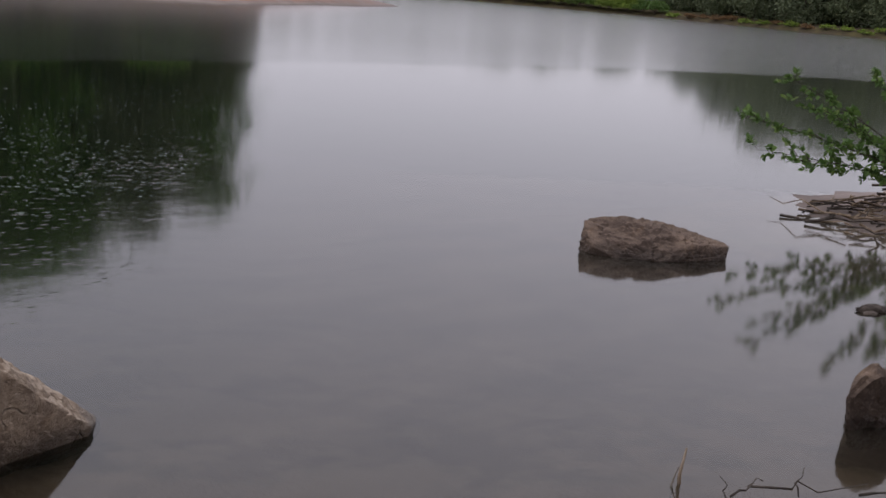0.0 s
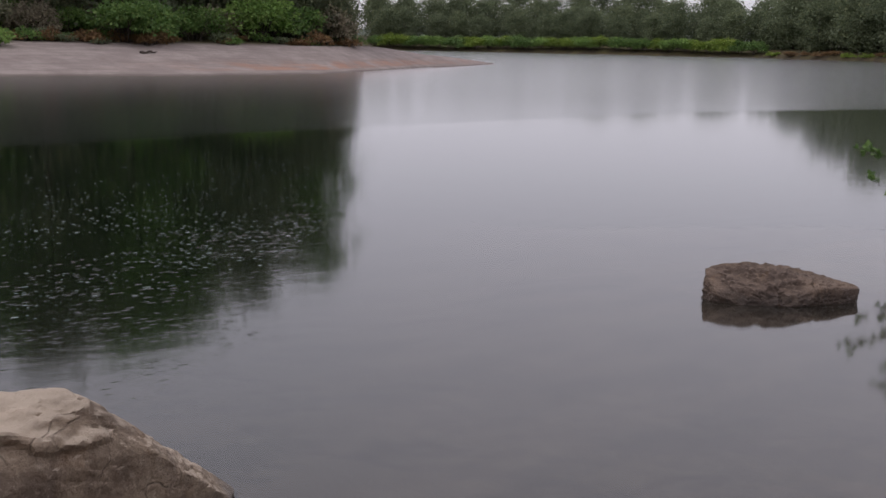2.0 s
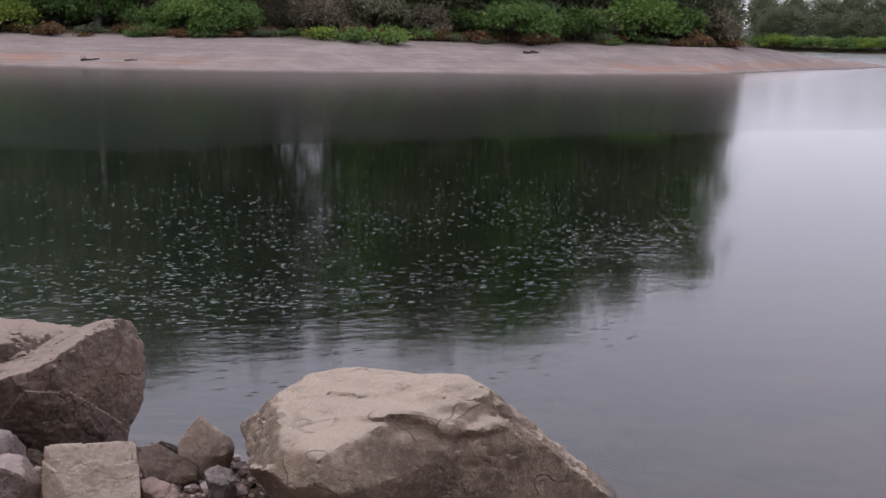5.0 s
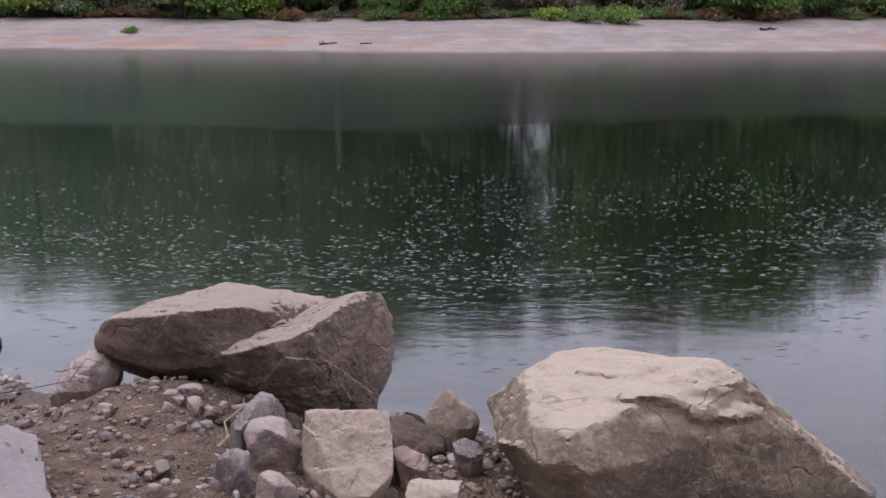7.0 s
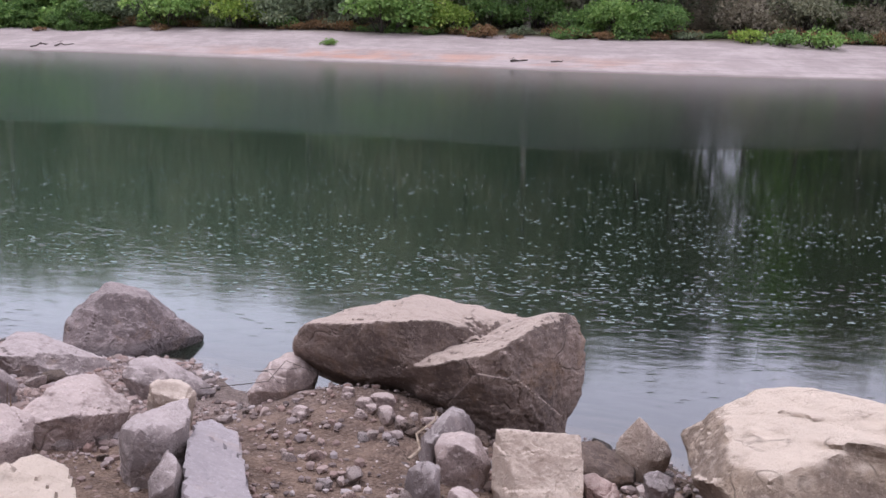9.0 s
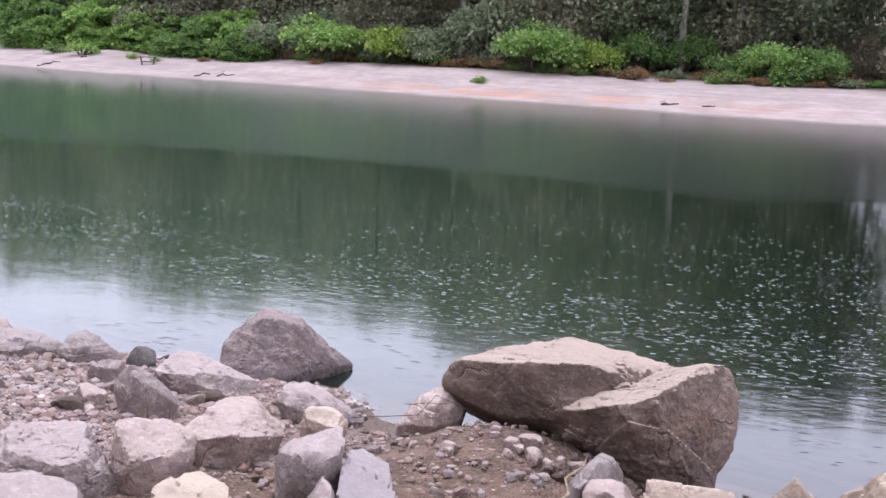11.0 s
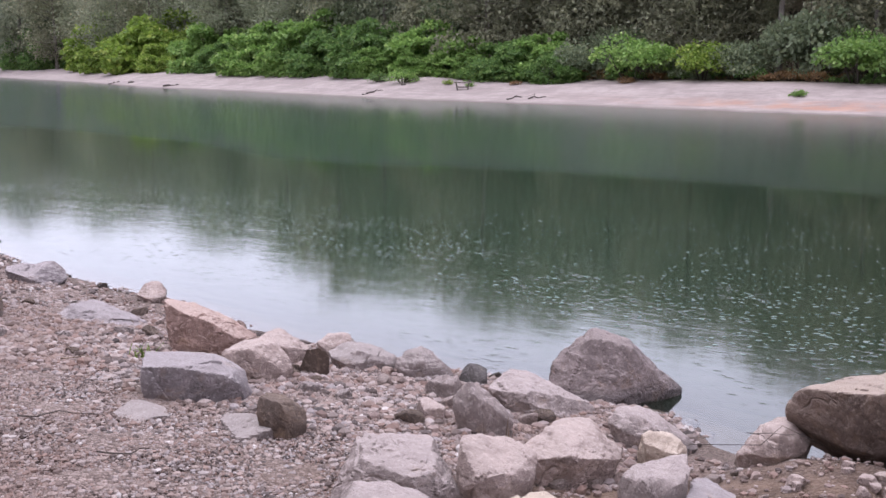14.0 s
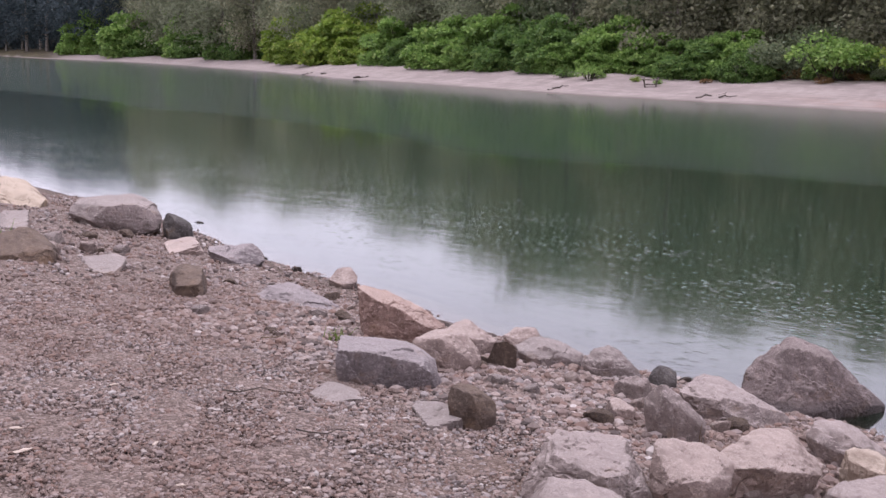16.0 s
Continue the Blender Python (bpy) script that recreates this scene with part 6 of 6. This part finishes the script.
# ---- small things along the near bank ----
def near_bits():
    rng = np.random.default_rng(44)
    reed = thing("broken_stalk", "broken pale plant stalk standing at the water edge", "stalk")
    part("stem", mesh_of("stem", *stick(rng, (3.86, 2.25, -0.12), (3.955, 2.29, 0.135), 0.012, 0.02, 7, 6)), dead_wood, reed)
    part("bark_strip", mesh_of("bark_strip", *stick(rng, (3.83, 2.25, -0.05), (3.90, 2.275, 0.07), 0.008, 0.05, 5, 5)), bark_pale, reed, "peeling white bark strip")
    for a, b, t in (((3.95, 2.05, 0.02), (4.12, 2.02, 0.06), 0.006), ((4.08, 2.06, 0.03), (4.52, 1.78, 0.05), 0.006), ((4.2, 1.9, 0.02), (4.24, 1.92, 0.13), 0.004),
                    ((3.9, 2.0, 0.03), (3.96, 2.12, 0.08), 0.005), ((4.4, 1.75, 0.04), (4.62, 1.66, 0.06), 0.007)):
        tagged(solid("twig", mesh_of("twig", *stick(rng, a, b, t, 0.12)), bark_dark, "dark thin twig lying at the water edge", "twig", "twigs at the water edge"))
    for a, b, t, mt in (((-0.42, 3.67, 0.40), (-0.35, 3.98, 0.47), 0.007, dead_wood), ((-1.45, 4.60, 0.30), (-0.86, 4.38, 0.46), 0.0022, bark_dark), ((-1.2, 4.58, 0.40), (-1.02, 4.42, 0.40), 0.002, bark_dark),
                        ((-1.15, 4.45, 0.44), (-1.0, 4.6, 0.42), 0.002, bark_dark), ((-2.21, 4.32, 0.22), (-2.17, 4.27, 0.40), 0.003, dead_wood), ((-2.1, 4.32, 0.25), (-1.95, 4.2, 0.34), 0.004, dead_wood),
                        ((-4.5, 3.9, 0.44), (-4.36, 3.98, 0.445), 0.004, dead_wood), ((-4.6, 3.26, 0.45), (-4.5, 3.16, 0.45), 0.004, dead_wood), ((-3.9, 3.1, 0.455), (-3.62, 3.3, 0.45), 0.004, bark_dark),
                        ((-3.3, 2.95, 0.45), (-3.12, 3.08, 0.45), 0.004, bark_dark)):
        solid("stick", mesh_of("stick", *stick(rng, a, b, t, 0.05)), mt, "thin dry stick lying on the bank", "stick", "sticks on the bank")
    for x, y, ang, ln in ((-4.10, 2.23, 20, 0.03), (-3.85, 2.10, 70, 0.035), (-3.21, 2.30, 30, 0.02), (-3.6, 2.5, 110, 0.02), (-4.4, 2.9, 50, 0.02), (-2.9, 2.6, 10, 0.018)):
        z = height(x, y) + 0.018
        dirs, faces = sphere(2)
        chip = solid("wood_chip", mesh_of("wood_chip", dirs * [ln, ln * 0.32, 0.005] * (1 + 0.2 * np.sin(dirs[:, :1] * 7)), faces, False), chip_wood, "pale wood chip lying on the gravel", "wood chip", "wood chips")
        chip.matrix_world = pose(x, y, z, 4, -6, ang)
    # grass and leaf tufts
    for x, y, n, ln, mt, word in ((-8.35, 4.78, 60, 0.10, leaf_bright, "green"), (-4.62, 4.62, 26, 0.07, leaf_yellow, "yellow-green"), (-2.2, 4.3, 6, 0.10, leaf_dry, "dry"), (-3.15, 3.85, 14, 0.05, leaf_yellow, "yellow-green")):
        at = np.array([x, y, height(x, y)])
        blades = []
        for _ in range(n):
            d = rng.normal(size=3) * 0.5 + [0, 0, 1]
            root = at + [*rng.normal(size=2) * ln * 0.5, 0]
            blades.append(tube([root, root + d * ln * 0.5, root + d * ln + [0, 0, -ln * 0.2]], [0.004, 0.003, 0.0006], 3))
        solid("grass_tuft", mesh_of("grass_tuft", *joined(blades)), mt, "small %s grass tuft between the stones" % word, "grass", "grass tufts")
    # a clump of weed afloat near the lone rock, and another off the bank
    for x, y, s in ((7.38, 3.32, 0.13), (-10.15, 8.3, 0.06)):
        dirs, faces = sphere(3)
        bump_up = 1 + 0.35 * np.sin(dirs[:, :1] * 9 + dirs[:, 1:2] * 7)
        solid("floating_weed", mesh_of("floating_weed", dirs * [s, s * 0.55, s * 0.22] * bump_up + [x, y, 0.0], faces), bark_dark, "dark clump of weed afloat on the water", "weed", "floating weed")


m_chip = Nodes("fresh_wood")
chip_wood = m_chip.finish(m_chip.mix(m_chip.noise(60, 3), (0.44, 0.35, 0.28), (0.58, 0.49, 0.41)), 0.8)
near_bits()


# ---- driftwood and the bench on the far beach ----
def beach_logs():
    rng = np.random.default_rng(52)
    spots = [(-21.2, 8.0, 0.9, 10, 0.10), (0.7, 2.6, 0.9, 20, 0.07), (-1.2, 2.5, 0.6, -10, 0.05), (-8.1, 14.5, 1.5, 60, 0.16), (-8.5, 14.0, 1.0, 35, 0.10), (43.5, 7.0, 0.6, 40, 0.14), (44.3, 3.0, 1.4, 80, 0.09),
             (41.6, 3.0, 1.6, 70, 0.11), (31.6, 3.0, 1.7, 62, 0.06), (24.0, 2.8, 2.4, 65, 0.05), (23.2, 2.6, 1.2, 50, 0.05), (30.0, 7.4, 0.4, 10, 0.07)]
    for az, past, ln, turn, thick in spots:
        x, y = spread(az, np.interp(az, FAR_AZ, FAR_R) + past)
        z = height(x, y)
        d = np.array([math.cos(radians(turn)), math.sin(radians(turn)), 0]) * ln / 2
        b = np.array([x, y, z])
        ends = [b - d, b + d]
        for e in ends:
            e[2] = height(e[0], e[1]) + thick * 0.5
        ob = thing("driftwood_log", "dark weathered driftwood log lying on the beach", "driftwood", "driftwood on the beach")
        part("trunk", mesh_of("trunk", *stick(rng, ends[0], ends[1], thick, 0.05, 8, 7)), bark_dark, ob)
        for _ in range(2):
            p = b + d * rng.uniform(-0.6, 0.8) + [0, 0, thick * 0.4]
            part("limb", mesh_of("limb", *stick(rng, p, p + rng.normal(size=3) * 0.2 * [1, 1, 0.3] + [0, 0, 0.08], thick * 0.35, 0.1)), bark_dark, ob)


def board(size, bevel=0.008):
    bm = bmesh.new()
    bmesh.ops.create_cube(bm, size=1, matrix=Matrix.Diagonal((*size, 1)))
    bmesh.ops.bevel(bm, geom=bm.edges[:], offset=bevel, segments=1, affect="EDGES")
    me = bpy.data.meshes.new("board")
    bm.to_mesh(me)
    bm.free()
    return me


def beach_bench():
    x, y = spread(27.0, np.interp(27.0, FAR_AZ, FAR_R) + 6.0)
    ob = thing("bench", "small weathered wooden bench on the far beach", "bench")
    for k in (-1, 0, 1):
        part("plank", board((1.15, 0.115, 0.05)), bark_dark, ob).location = (0, k * 0.125, 0.50)
    for sx in (-1, 1):
        for sy in (-1, 1):
            leg = part("leg", board((0.10, 0.08, 0.54)), bark_dark, ob)
            leg.matrix_basis = pose(sx * 0.40, sy * 0.14, 0.25, sy * 14, sx * 10, 0)
        part("end_board", board((0.05, 0.34, 0.10)), bark_dark, ob).location = (sx * 0.44, 0, 0.44)
        part("armrest", board((0.09, 0.30, 0.05)), bark_dark, ob).location = (sx * 0.45, 0, 0.60)
    part("brace", board((0.80, 0.05, 0.07)), bark_dark, ob).location = (0, 0, 0.20)
    ob.matrix_world = pose(x, y, height(x, y) - 0.02, 0, 0, 28)


beach_logs()
beach_bench()


# ---- pale discs standing in for sky glints on the ripples ----
def foam():
    rng = np.random.default_rng(77)
    n = 7400
    az = rng.uniform(-31, 58, n)
    start = 1.9 / np.tan(np.radians(np.interp(az, [-31, -20, -6, 12, 27, 40, 52, 58], [11.5, 15, 16.8, 15.4, 12.6, 9.3, 6.5, 5.5])))
    r = start * rng.uniform(1.06, 1.22, n) + 13.0 * rng.beta(1.0, 3.2, n)
    az = np.radians(az)
    x, y = -np.sin(az) * r, np.cos(az) * r
    ok = (shore_distance(x, y) < -0.35) & (rng.random(n) < 0.25 + 0.75 * (np.sin(x * 1.7 + np.sin(y * 2.3)) + np.sin(y * 1.1 + 2 * np.sin(x * 0.6)) > -0.4))
    x, y = x[ok], y[ok]
    n, k = len(x), 7
    size = 0.0044 * (4.2 ** rng.random(n)) * np.interp(np.hypot(x, y), [6, 14], [1.1, 0.9])
    a = np.arange(k) * 2 * np.pi / k
    rim = size[:, None] * rng.uniform(0.6, 1.25, (n, k))
    px = np.concatenate([x[:, None], x[:, None] + np.cos(a) * rim * 1.5], 1)
    py = np.concatenate([y[:, None], y[:, None] + np.sin(a) * rim], 1)
    pz = np.concatenate([np.full((n, 1), 0.007), np.full((n, k), 0.002)], 1)
    i = np.arange(n)[:, None, None] * (k + 1)
    tri = np.stack([np.zeros(k, int), 1 + np.arange(k), 1 + (np.arange(k) + 1) % k], -1)[None]
    # Pale colour imitates sky caught by ripples over the dark reflection.
    glint_mat = Nodes("foam")
    mt = glint_mat.finish(glint_mat.mix(glint_mat.where.outputs["Random Per Island"], (0.04, 0.065, 0.05), (0.13, 0.165, 0.135)), 0.6)
    solid("glint_fleck", mesh_of("glint_fleck", np.stack([px, py, pz], -1).reshape(-1, 3), (tri + i).reshape(-1, 3)), mt, "small pale flecks standing in for sky glints on the ripples", "foam", kind="stuff")


foam()


def heap_under_boulder():
    """Stones wedged beneath the undercut boulder."""
    rng = np.random.default_rng(15)
    for k in range(24):
        x, y = rng.uniform(-0.98, -0.18), 0
        y = 4.28 + 0.3 * rng.random() - 0.25 * (x + 0.6) * (x > -0.6)
        s = rng.uniform(0.02, 0.05)
        cuts = [(rng.uniform(0, 360), rng.uniform(-40, 60), s * rng.uniform(0.6, 1.0)) for _ in range(9)] + [(0, 90, s * 0.7), (0, -90, s * 0.7), (0, 0, s * 1.2), (120, 0, s), (240, 0, s)]
        rock("stone", "angular %s stone wedged below the undercut boulder" % ("pinkish-grey" if k % 3 else "brown"), rock_pink if k % 3 else rock_brown, (x, y, height(x, y) + s * 0.4), (2 * s, 2 * s, 1.5 * s), cuts, 3, s * 0.05, 160, 300 + k, "stones below the boulder", 8, 0.03, 3.2, 0.003, splits=5)


heap_under_boulder()
